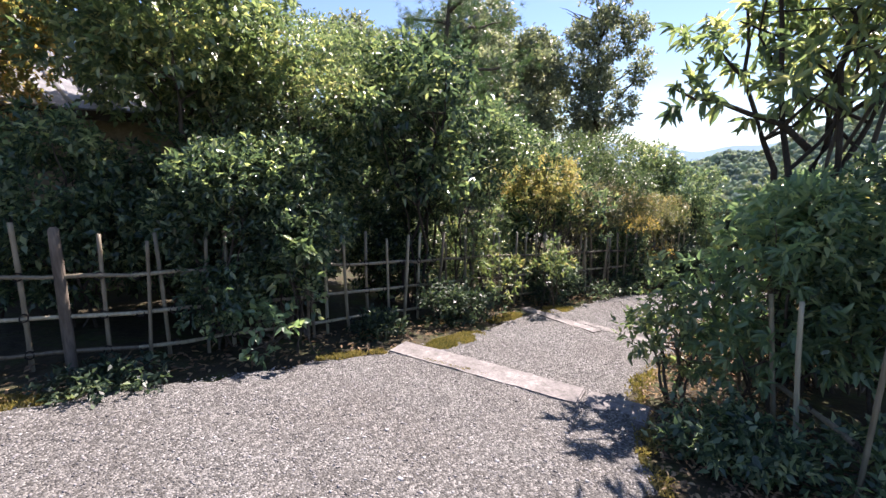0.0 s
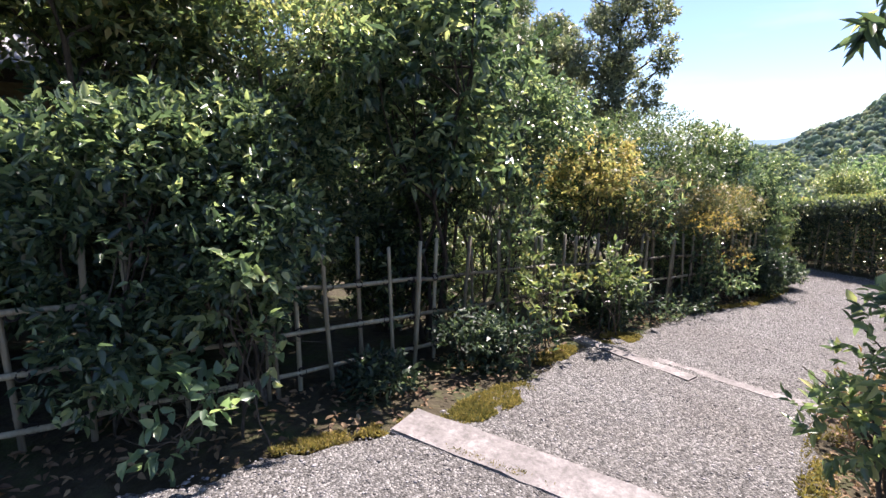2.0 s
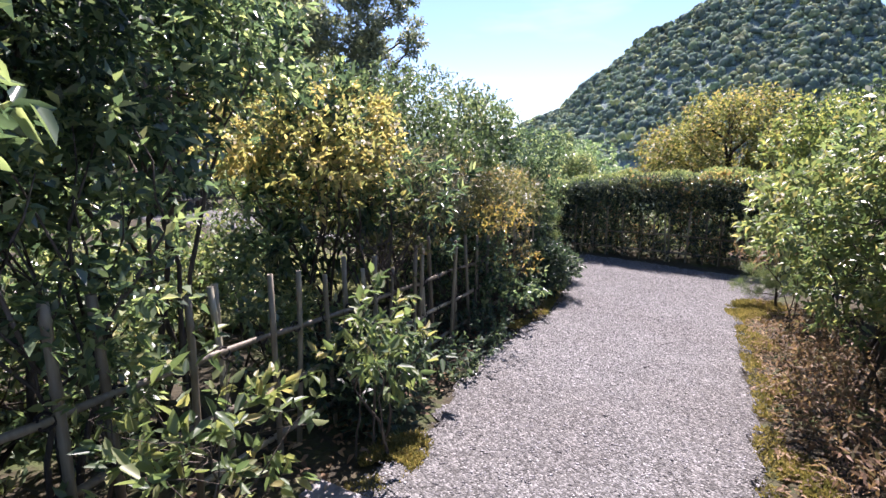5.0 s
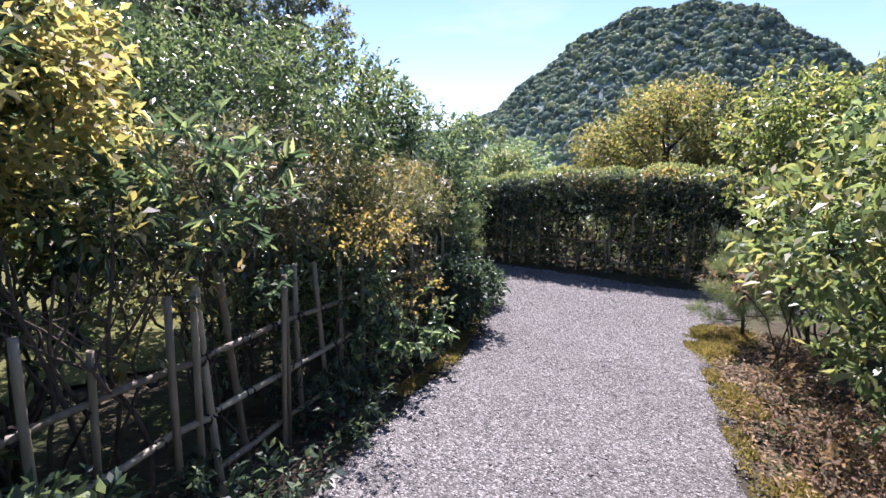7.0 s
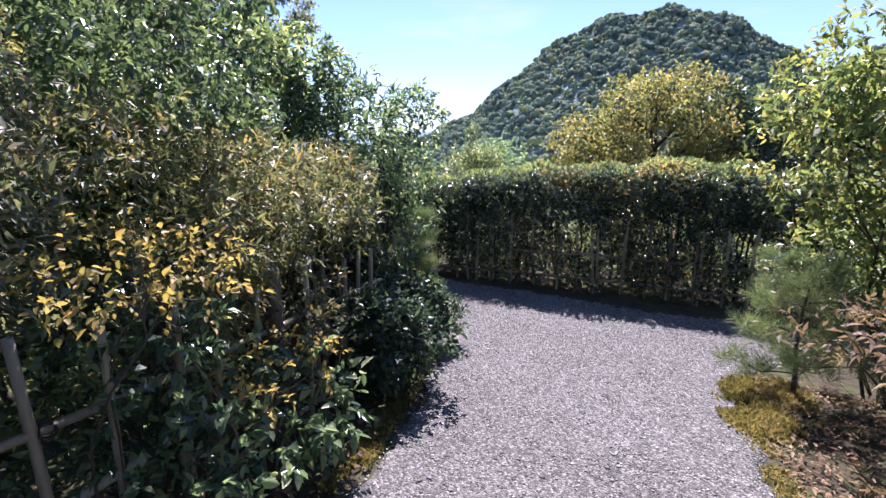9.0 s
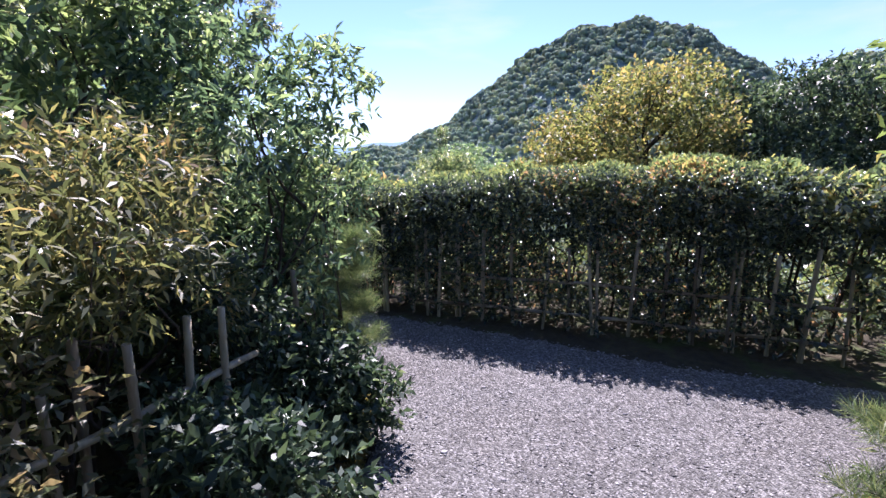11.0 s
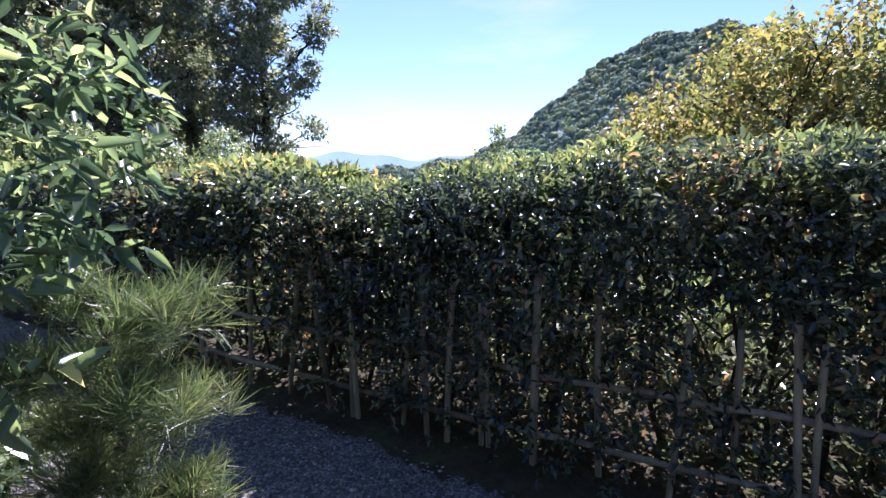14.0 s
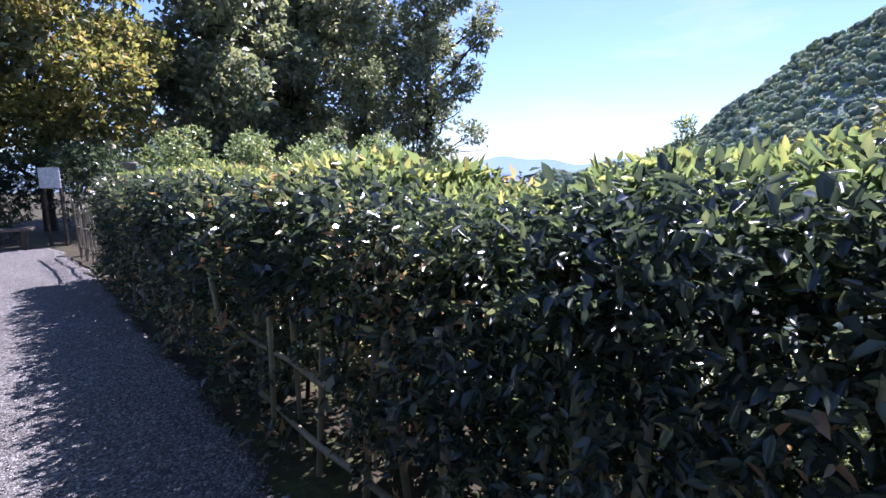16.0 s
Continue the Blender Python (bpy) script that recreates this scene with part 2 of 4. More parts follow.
def land_z(x, y):
    """The whole land: the garden terrace, then a slope down to the plain."""
    s = np.maximum(0.95 * (x - 10.2) + 0.3 * (y - 10) - 1.2, 0)
    far = np.maximum(np.hypot(x, y) - 75, 0) * 0.35
    return np.maximum(ground_z(x, y) - 0.32 * s - far, -60)


def mesh_from(name, verts, faces, sides):
    """A mesh from arrays; all faces have the same number of sides."""
    me = bpy.data.meshes.new(name)
    verts, faces = np.asarray(verts, np.float32).reshape(-1, 3), np.asarray(faces, np.int32).reshape(-1, sides)
    me.vertices.add(len(verts))
    me.vertices.foreach_set("co", verts.ravel())
    me.loops.add(faces.size)
    me.loops.foreach_set("vertex_index", faces.ravel())
    me.polygons.add(len(faces))
    me.polygons.foreach_set("loop_start", np.arange(0, faces.size, sides, dtype=np.int32))
    me.update(calc_edges=True)
    return me


def add(name, me, m, parent=None, label="", at=None, smooth=False):
    if not me.materials:
        me.materials.append(m)
    if smooth:
        me.polygons.foreach_set("use_smooth", np.ones(len(me.polygons), bool))
    ob = new(name, me)
    if parent:
        ob.parent = parent
    if at is not None:
        ob.matrix_basis = at
    return tagged(ob, label)


def part(name, bm, m, parent, label="", at=None, smooth=False):
    me = bpy.data.meshes.new(name)
    bm.to_mesh(me)
    bm.free()
    return add(name, me, m, parent, label, at, smooth)


def thing(name, x, y, z, label, category, group="", kind="", turn=0):
    ob = new(name)
    ob.empty_display_size = 0.1
    ob.matrix_basis = pose(x, y, z, 0, 0, turn)
    return tagged(ob, label, category, group, kind)


def unit(v):
    return v / np.maximum(np.linalg.norm(v, axis=-1, keepdims=True), 1e-9)


def leaf_arrays(P, D, U, L, W, fold=0.25, droop=0.15, fine=True):
    """Leaf blades at P along D, with upper side U, length L, width W. fine: six corners and a fold; else a bent kite."""
    S = unit(np.cross(D, U))
    N = np.cross(S, D)
    L, W = L[:, None], W[:, None]
    tip = P + D * L - N * L * droop
    if fine:
        a, b = P + D * L * 0.3 + N * W * fold, P + D * L * 0.68 + N * (W * fold * 0.8 - L * droop * 0.4)
        V = np.stack([P, a + S * W * 0.5, b + S * W * 0.38, tip, b - S * W * 0.38, a - S * W * 0.5], 1)
        base = np.arange(len(P))[:, None] * 6
        F = np.concatenate([base + np.array([0, 1, 2, 3]), base + np.array([0, 3, 4, 5])], 0)
    else:
        a = P + D * L * 0.45 + N * W * fold
        V = np.stack([P, a + S * W * 0.5, tip, a - S * W * 0.5], 1)
        F = np.arange(len(P))[:, None] * 4 + np.array([0, 1, 2, 3])
    return V.reshape(-1, 3), F


def twig_leaves(C, O, per, tl, size, ratio, fine=True, spread=0.9, up=0.9, jitter=0.3, droop=0.15, fold=0.25):
    """Leaves set round short twigs at C that point along O."""
    n = len(C)
    C, O = np.repeat(C, per, 0), np.repeat(O, per, 0)
    u = np.tile(np.linspace(0.1, 1, per), n)[:, None]
    P = C + O * u * tl + R.normal(0, 0.006, (n * per, 3))
    D = unit(O * (0.35 + 0.5 * u) + spread * unit(R.normal(0, 1, (n * per, 3))) + np.array([0, 0, -0.1]))
    U = unit(np.array([0, 0, up]) + R.normal(0, 0.55, (n * per, 3)))
    L = size * R.uniform(1 - jitter, 1 + jitter, n * per)
    return leaf_arrays(P, D, U, L, L * ratio * R.uniform(0.85, 1.15, n * per), fold, droop, fine)


def join_arrays(parts, sides):
    V, F, k = [], [], 0
    for v, f in parts:
        V.append(v)
        F.append(f + k)
        k += len(v)
    return np.concatenate(V), np.concatenate(F)


def tube(points, radii, sides=6):
    """A tapered tube along points; returns vertices and quads."""
    p = np.asarray(points, float)
    r = np.asarray(radii, float)
    d = unit(np.gradient(p, axis=0))
    ref = np.where(np.abs(d[:, 2:3]) > 0.9, np.array([[1.0, 0, 0]]), np.array([[0, 0, 1.0]]))
    s = unit(np.cross(d, ref))
    t = np.cross(d, s)
    a = np.linspace(0, 2 * np.pi, sides, endpoint=False)
    V = p[:, None] + r[:, None, None] * (np.cos(a)[None, :, None] * s[:, None] + np.sin(a)[None, :, None] * t[:, None])
    i, j = np.meshgrid(np.arange(len(p) - 1), np.arange(sides), indexing="ij")
    k = (j + 1) % sides
    F = np.stack([i * sides + j, i * sides + k, (i + 1) * sides + k, (i + 1) * sides + j], -1).reshape(-1, 4)
    return V.reshape(-1, 3), F


def limb_points(a, b, bend=0.12, steps=6):
    a, b = np.asarray(a, float), np.asarray(b, float)
    u = np.linspace(0, 1, steps)[:, None]
    ln = np.linalg.norm(b - a)
    side = R.normal(0, bend * ln, 3) * np.array([1, 1, 0.4])
    wob = R.normal(0, bend * ln * 0.15, (steps, 3)) * np.sin(u * np.pi)
    return a + (b - a) * u + side * np.sin(u * np.pi) + wob


def limb(a, b, r0, r1, bend=0.12, steps=6, sides=6):
    return tube(limb_points(a, b, bend, steps), np.linspace(r0, r1, steps), sides)


def crown_points(n, lobes, inner=0.55, gap=0.0, seed=0, freq=2.2):
    """Twig places over a set of lobes (centre, radii), with gaps where a noise is low."""
    w = np.array([rx * ry + ry * rz + rx * rz for _, (rx, ry, rz) in lobes])
    k = R.choice(len(lobes), n, p=w / w.sum())
    c = np.array([c for c, _ in lobes])[k]
    r = np.array([r for _, r in lobes])[k]
    d = unit(R.normal(0, 1, (n, 3)))
    rad = inner + (1.05 - inner) * R.uniform(0, 1, (n, 1)) ** 0.6
    P = c + d * r * rad
    if gap > 0:
        f = freq
        q = P + seed * 3.1
        s = (np.sin(q[:, 0] * f * 1.7 + np.sin(q[:, 1] * f * 2.3)) + np.sin(q[:, 1] * f * 1.9 + np.sin(q[:, 2] * f * 2.1)) + np.sin(q[:, 2] * f * 2.0 + np.sin(q[:, 0] * f * 1.5)))
        keep = s > (-3 + 4 * gap)
        P, d = P[keep], d[keep]
    return P, d


def shrub(name, x, y, h, r, low, twigs, leaf, m, label, category="shrub", per=7, ratio=0.42, tl=0.10, fine=False, stems=6,
          lobes=12, stem_r=0.014, bark=None, gap=0.25, base=None, ry=None, group="", up=0.9, spread=0.9, lift=0.35, droop=0.15, kind="", squash=1.0):
    """A bush or small tree: stems from one foot and a lobed crown of many leaves between low and h above the foot."""
    z0 = float(land_z(np.float64(x), np.float64(y))) - 0.03 if base is None else base
    ry = ry or r
    ob = thing(name, x, y, z0, label, category, group, kind)
    hc = (h - low) / 2
    big = [((0, 0, low + hc), (r * 0.72, ry * 0.72, hc * 0.8))]
    for i in range(lobes):
        a = 2.39996 * i + R.uniform(-0.4, 0.4)
        zz = R.uniform(-0.85, 0.95)
        k = math.sqrt(max(0.15, 1 - zz * zz)) * R.uniform(0.6, 0.9)
        s = R.uniform(0.28, 0.46)
        big.append(((math.cos(a) * r * k, math.sin(a) * ry * k, low + hc + zz * hc * 0.82), (r * s, ry * s, min(hc, r) * s * squash)))
    P, d = crown_points(int(twigs * 0.72), big, 0.5, gap, x + y)
    P[:, 2] = np.maximum(P[:, 2], 0.05)
    O = unit(d + np.array([0, 0, lift]) + R.normal(0, 0.35, d.shape))
    V, F = twig_leaves(P, O, per, tl, leaf, ratio, fine, spread, up, droop=droop)
    V[:, 2] = np.maximum(V[:, 2], 0.035)
    for i in range(stems):
        c, _ = big[1 + i % (len(big) - 1)]
        foot = np.array([R.normal(0, 0.06 + 0.03 * (stems > 5)), R.normal(0, 0.06), 0])
        mid = np.array([c[0] * 0.45, c[1] * 0.45, max(low * 0.9, c[2] * 0.5)])
        k = R.uniform(0.7, 1.2) * stem_r
        pts = np.concatenate([limb_points(foot, mid, 0.09), limb_points(mid, c, 0.1)[1:]])
        pts[:, 2] = np.maximum(pts[:, 2], 0.0)
        stem = tube(pts, np.linspace(k, k * 0.35, len(pts)))
        twigs_of = []
        for _ in range(3):
            c2, rr = big[R.integers(1, len(big))]
            s = pts[R.integers(5, len(pts) - 2)]
            twigs_of.append(limb(s, np.array(c2) + R.normal(0, 0.08, 3), k * 0.5, k * 0.15, 0.12, 6, 5))
        if stem_r > 0.02:
            st = add("stem", mesh_from("stem", *stem, 4), bark or BARK, ob, smooth=True)
            for v, f in twigs_of:
                add("branch", mesh_from("branch", v, f, 4), bark or BARK, st, smooth=True)
        else:
            tv, tf = join_arrays([stem] + twigs_of, 4)
            tv[:, 2] = np.maximum(tv[:, 2], 0.0)
            add("stem", mesh_from("stem", tv, tf, 4), bark or BARK, ob, smooth=True)
    add("crown", mesh_from("crown", V, F, 4), m, ob)
    return ob


def needle_clumps(P, O, per, length, width):
    n = len(P)
    P, O = np.repeat(P, per, 0), np.repeat(O, per, 0)
    D = unit(O * 0.75 + unit(R.normal(0, 1, (n * per, 3))) * 0.75)
    B = P + O * R.uniform(-0.06, 0.02, (n * per, 1))
    L = length * R.uniform(0.7, 1.15, n * per)
    return leaf_arrays(B, D, unit(R.normal(0, 1, (n * per, 3))), L, np.full(n * per, width), 0.0, 0.12, False)


def pine(name, x, y, h, r, low, clumps, label, needle=0.10, width=0.0022, per=60, m=None, trunk=0.03, boughs=9, base=None, lean=(0, 0)):
    z0 = float(land_z(np.float64(x), np.float64(y))) - 0.03 if base is None else base
    ob = thing(name, x, y, z0, label, "pine")
    top = np.array([lean[0], lean[1], h * 0.95])
    tubes = [limb((0, 0, 0), top, trunk, trunk * 0.3, 0.04, 8)]
    P, O = [], []
    for i in range(boughs):
        zz = low + (h - low) * (i + 0.5) / boughs
        a = 2.39996 * i
        reach = r * R.uniform(0.7, 1.05) * (1.0 - 0.45 * (zz - low) / (h - low))
        s = top * (zz / h) * np.array([1, 1, 0]) + np.array([0, 0, zz])
        e = s + np.array([math.cos(a) * reach, math.sin(a) * reach, reach * R.uniform(0.05, 0.45)])
        tubes.append(limb(s, e, trunk * 0.4, trunk * 0.12))
        u = R.uniform(0.35, 1.05, clumps)[:, None]
        p = s + (e - s) * u + R.normal(0, r * 0.14, (clumps, 3)) * np.array([1, 1, 0.6])
        P.append(p)
        O.append(unit((e - s) / reach * 0.6 + np.array([0, 0, 0.7]) + R.normal(0, 0.45, (clumps, 3))))
    tv, tf = join_arrays(tubes, 4)
    add("trunk", mesh_from("trunk", tv, tf, 4), BARK, ob, smooth=True)
    V, F = needle_clumps(np.concatenate(P), np.concatenate(O), per, needle, width)
    V[:, 2] = np.maximum(V[:, 2], 0.04)
    add("needles", mesh_from("needles", V, F, 4), m or NEEDLE, ob)
    return ob


def tree(name, x, y, h, r, low, twigs, leaf, m, label, trunk=0.2, limbs=9, per=5, gap=0.3, lobes=16, base=None, category="tree", ratio=0.6, fine=False, tl=0.3, freq=0.9, narrow=1.0):
    """A tall tree: one tapered trunk, limbs to each lobe of the crown."""
    z0 = float(land_z(np.float64(x), np.float64(y))) - 0.1 if base is None else base
    ob = thing(name, x, y, z0, label, category)
    hc = (h - low) / 2
    big = []
    for i in range(lobes):
        a = 2.39996 * i + R.uniform(-0.5, 0.5)
        zz = -0.9 + 1.85 * (i + 0.5) / lobes
        k = math.sqrt(max(0.05, 1 - zz * zz)) * R.uniform(0.45, 1.0) * narrow
        s = R.uniform(0.24, 0.42) * (16 / lobes) ** 0.4
        big.append(((math.cos(a) * r * k, math.sin(a) * r * k, low + hc + zz * hc), (r * s, r * s, r * s * 0.75)))
    big.append(((0, 0, low + hc), (r * 0.35, r * 0.35, hc * 0.8)))
    tubes = [limb((0, 0, 0), (R.normal(0, 0.1), R.normal(0, 0.1), h * 0.93), trunk, trunk * 0.12, 0.02, 9)]
    add("trunk", mesh_from("trunk", *tubes[0], 4), BARK_DARK, ob, smooth=True)
    for c, _ in big[:-1]:
        s = np.array([0, 0, max(low * 0.6, c[2] - abs(c[0]) * 0.5 - abs(c[1]) * 0.5 - 0.15 * r)])
        group_of = [limb(s, c, trunk * 0.34, trunk * 0.06)]
        for _ in range(2):
            group_of.append(limb(s + (np.array(c) - s) * R.uniform(0.4, 0.8), np.array(c) + R.normal(0, r * 0.15, 3), trunk * 0.14, trunk * 0.04, 0.12, 6, 5))
        add("limb", mesh_from("limb", *join_arrays(group_of, 4), 4), BARK_DARK, ob, smooth=True)
    P, d = crown_points(twigs, big, 0.35, gap, x, freq)
    O = unit(d + np.array([0, 0, 0.3]) + R.normal(0, 0.4, d.shape))
    V, F = twig_leaves(P, O, per, tl, leaf, ratio, fine)
    add("crown", mesh_from("crown", V, F, 4), m, ob)
    return ob


def along(line, step):
    """Places at even steps along a polyline: x, y and heading."""
    pts, out, rest = [np.array(p, float) for p in line], [], 0.0
    for a, b in zip(pts, pts[1:]):
        ln = np.linalg.norm(b - a)
        u = (b - a) / ln
        s = rest
        while s < ln:
            out.append((*(a + u * s), math.atan2(u[1], u[0])))
            s += step
        rest = s - ln
    return out


def inside(poly, X, Y):
    """Whether points lie in a polygon."""
    ok = np.zeros(X.shape, bool)
    for (x0, y0), (x1, y1) in zip(poly, poly[1:] + poly[:1]):
        if y0 != y1:
            ok ^= ((y0 > Y) != (y1 > Y)) & (X < (x1 - x0) * (Y - y0) / (y1 - y0) + x0)
    return ok


def wobble(X, Y, f=3.0):
    return np.sin(X * f + 1.3 * np.sin(Y * f * 1.3)) * 0.5 + np.sin(Y * f * 1.7 + 1.1 * np.sin(X * f * 2.1)) * 0.5


def stone_slab(name, a, b, w, h, label, group, proud=0.05):
    """A rough-edged step stone from a to b on its left side, sunk into the gravel."""
    a, b = np.array(a), np.array(b)
    ln = np.linalg.norm(b - a)
    bm = bmesh.new()
    bmesh.ops.create_cube(bm, size=1)
    bmesh.ops.scale(bm, vec=(ln, w, h), verts=bm.verts)
    bmesh.ops.bevel(bm, geom=bm.edges[:], offset=0.012, segments=2, affect="EDGES")
    bmesh.ops.subdivide_edges(bm, edges=[e for e in bm.edges if e.calc_length() > 0.3], cuts=14, use_grid_fill=True)
    for v in bm.verts:
        v.co += Vector((noise.noise(v.co * 7 + Vector(a.tolist() + [0])), noise.noise(v.co * 9 + Vector((5, 1, 2))), 0.5 * noise.noise(v.co * 6))) * 0.012
    c = (a + b) / 2
    za, zb = float(ground_z(*a)), float(ground_z(*b))
    me = bpy.data.meshes.new(name)
    bm.to_mesh(me)
    bm.free()
    ob = add(name, me, STONE)
    ob.matrix_basis = pose(c[0], c[1], (za + zb) / 2 + proud - h / 2, 0, -math.degrees(math.atan2(zb - za, ln)), math.degrees(math.atan2(b[1] - a[1], b[0] - a[0])))
    return tagged(ob, label, "step stone", group)


# ---- plan ----
LEFT_EDGE = [(-9, -1.5), (-5.5, 0.9), (-2.6, 2.62), (-1.4, 3.5), (-0.45, 4.1), (0.3, 4.9), (1.1, 5.95), (1.9, 6.6), (2.7, 7.4), (3.5, 8.0), (4.2, 8.4), (5.4, 9.5), (5.95, 10.35),
             (6.0, 10.95), (5.65, 11.6), (4.6, 12.9), (2.9, 15.2), (0.4, 18.6), (-1.5, 21.0)]
HEDGE_LINE = [(11.8, 3.6), (9.75, 7.3), (9.0, 8.75), (8.3, 9.95), (7.5, 11.15), (6.75, 12.3), (5.5, 14.45), (4.5, 16.15), (3.35, 18.1)]
RIGHT_EDGE = [(10.2, 4.2), (8.9, 6.9), (8.1, 7.75), (7.2, 7.85), (6.5, 7.6), (5.5, 6.9), (4.2, 5.95), (2.94, 5.14), (2.45, 4.72), (1.9, 4.15), (1.5, 3.6), (1.32, 3.0), (1.08, 2.2), (0.9, 0.9),
              (1.2, -1.5), (0.5, -4), (-6, -6)]
HEDGE_EDGE = [(9.7, 6.4), (8.33, 8.72), (8.02, 9.15), (7.72, 9.85), (7.42, 10.55), (6.98, 11.4), (6.4, 12.4), (5.68, 13.75), (4.5, 15.75), (3.3, 17.85)]
PATH_AREA = LEFT_EDGE + [(0.9, 21.5)] + HEDGE_EDGE[::-1] + RIGHT_EDGE
LEFT_FENCE = [(-5.9, 1.7), (-4.1, 2.55), (-2.31, 3.5), (-0.45, 5.2), (0.9, 6.45), (2.27, 7.53), (3.9, 8.85), (4.95, 9.68)]

# ---- large structure ----
def spaced(near, step, far):
    out, s = [0.0], step
    while out[-1] < far:
        out.append(out[-1] + s)
        if out[-1] > near:
            s *= 1.22
    a = np.array(out)
    return np.concatenate([-a[:0:-1], a])


gx, gy = 4.0 + spaced(12, 0.35, 4200), 8.0 + spaced(14, 0.35, 4200)
GX, GY = np.meshgrid(gx, gy, indexing="ij")
GZ = land_z(GX, GY) + 0.015 * wobble(GX, GY, 2.1) * (np.hypot(GX, GY) < 40)
near = inside(PATH_AREA, GX, GY)
GZ = np.where(near, GZ - 0.02, GZ)
ny = len(gy)
i, j = np.meshgrid(np.arange(len(gx) - 1), np.arange(ny - 1), indexing="ij")
GF = np.stack([i * ny + j, (i + 1) * ny + j, (i + 1) * ny + j + 1, i * ny + j + 1], -1)
tagged(add("ground", mesh_from("ground", np.stack([GX, GY, GZ], -1), GF, 4), SOIL, smooth=True), "dark mossy soil of the garden and land beyond", "ground", kind="structure")

# the gravel walk: cells inside the edges, with a ragged border
step = 0.045
px, py = np.arange(-9, 12, step), np.arange(-6, 21.5, step)
PX, PY = np.meshgrid(px, py, indexing="ij")
cell = inside(PATH_AREA, PX + 0.05 * wobble(PX, PY, 9) + step / 2, PY + 0.05 * wobble(PY, PX, 8) + step / 2)[:-1, :-1]
PZ = ground_z(PX, PY) + 0.028 + 0.006 * wobble(PX, PY, 5.0) + R.normal(0, 0.0012, PX.shape)
ii, jj = np.nonzero(cell)
n = len(py)
PF = np.stack([ii * n + jj, (ii + 1) * n + jj, (ii + 1) * n + jj + 1, ii * n + jj + 1], -1)
used, PF = np.unique(PF, return_inverse=True)
PV = np.stack([PX, PY, PZ], -1).reshape(-1, 3)[used]
PV[np.bincount(PF.ravel(), minlength=len(PV)) < 4, 2] -= 0.045
tagged(add("gravel_walk", mesh_from("gravel_walk", PV, PF.reshape(-1, 4), 4), GRAVEL, smooth=True), "pale grey gravel garden walk", "path", kind="structure")


# sunlit moss lawn of the garden behind the fence
LAWN = [(-0.6, 8.7), (0.8, 8.9), (2.3, 9.6), (3.3, 11.0), (2.4, 14.5), (0.2, 16.5), (-2.5, 14.0), (-1.5, 9.6)]
lx, ly = np.arange(-4, 4, 0.12), np.arange(6, 17.5, 0.12)
LX, LY = np.meshgrid(lx, ly, indexing="ij")
ii, jj = np.nonzero(inside(LAWN, LX + 0.3 * wobble(LX, LY, 1.8), LY + 0.3 * wobble(LY, LX, 1.6))[:-1, :-1])
n = len(ly)
LF = np.stack([ii * n + jj, (ii + 1) * n + jj, (ii + 1) * n + jj + 1, ii * n + jj + 1], -1)
used, LF = np.unique(LF, return_inverse=True)
LV = np.stack([LX, LY, land_z(LX, LY) + 0.035 + 0.02 * wobble(LX, LY, 3.0)], -1).reshape(-1, 3)[used]
tagged(add("moss_lawn", mesh_from("moss_lawn", LV, LF.reshape(-1, 4), 4), MOSS, smooth=True), "bright yellow-green moss lawn behind the fence", "lawn", kind="structure")


def pebbles(count, xs, ys, size, poly_ok):
    X, Y = R.uniform(*xs, count), R.uniform(*ys, count)
    ok = poly_ok(X, Y)
    X, Y = X[ok], Y[ok]
    k = len(X)
    s = size * R.lognormal(0, 0.3, k)
    o = np.array([(1, 0, 0), (0, 1, 0), (-1, 0, 0), (0, -1, 0), (0, 0, 0.7), (0, 0, -0.5)], float)
    a = R.uniform(0, 6.28, k)
    V = o[None] * (1 + R.normal(0, 0.22, (k, 6, 1))) * np.stack([s, s * R.uniform(0.6, 1, k), s * R.uniform(0.3, 0.6, k)], -1)[:, None]
    c, d = np.cos(a)[:, None], np.sin(a)[:, None]
    V = np.stack([V[..., 0] * c - V[..., 1] * d, V[..., 0] * d + V[..., 1] * c, V[..., 2]], -1)
    V += np.stack([X, Y, ground_z(X, Y) + 0.029 + 0.006 * wobble(X, Y, 5.0)], -1)[:, None]
    f = np.array([(0, 1, 4), (1, 2, 4), (2, 3, 4), (3, 0, 4), (1, 0, 5), (2, 1, 5), (3, 2, 5), (0, 3, 5)])
    return mesh_from("gravel_stones", V, np.arange(k)[:, None, None] * 6 + f, 3)


def by_walk(X, Y):
    """Gravel within reach of the walker's line."""
    d = np.abs(0.62 * X - 0.78 * Y + 3.2)
    return inside(PATH_AREA, X, Y) & ((d < 3.2) | (Y > 9)) & (X > -2.8) & (Y < 14.5)


tagged(add("gravel_stones", pebbles(110000, (-2.8, 9.5), (1.3, 14.5), 0.008, by_walk), PEBBLE), "loose grey and white gravel stones", "gravel", kind="stuff")

# ---- the wooded hill and the distance ----
def crest(az):
    """The hill's skyline, as height over distance, by bearing to the right in degrees."""
    left = 13.4 * np.exp(-(np.maximum(59 - az, 0) / 18.6) ** 3.05)
    right = 13.4 * np.exp(-(np.maximum(az - 59, 0) / 15.4) ** 2.0)
    h = np.where(az < 59, left, right)
    far = 8.7 * np.exp(-((az - 79) / 12) ** 2)
    return 0.975 * np.tan(np.radians(np.maximum(h, far))) + 0.012 * np.clip((az - 22) / 10, 0, 1)


azs, rs = np.linspace(20, 125, 150), np.linspace(130, 430, 50)
AZ, RS = np.meshgrid(azs, rs, indexing="ij")
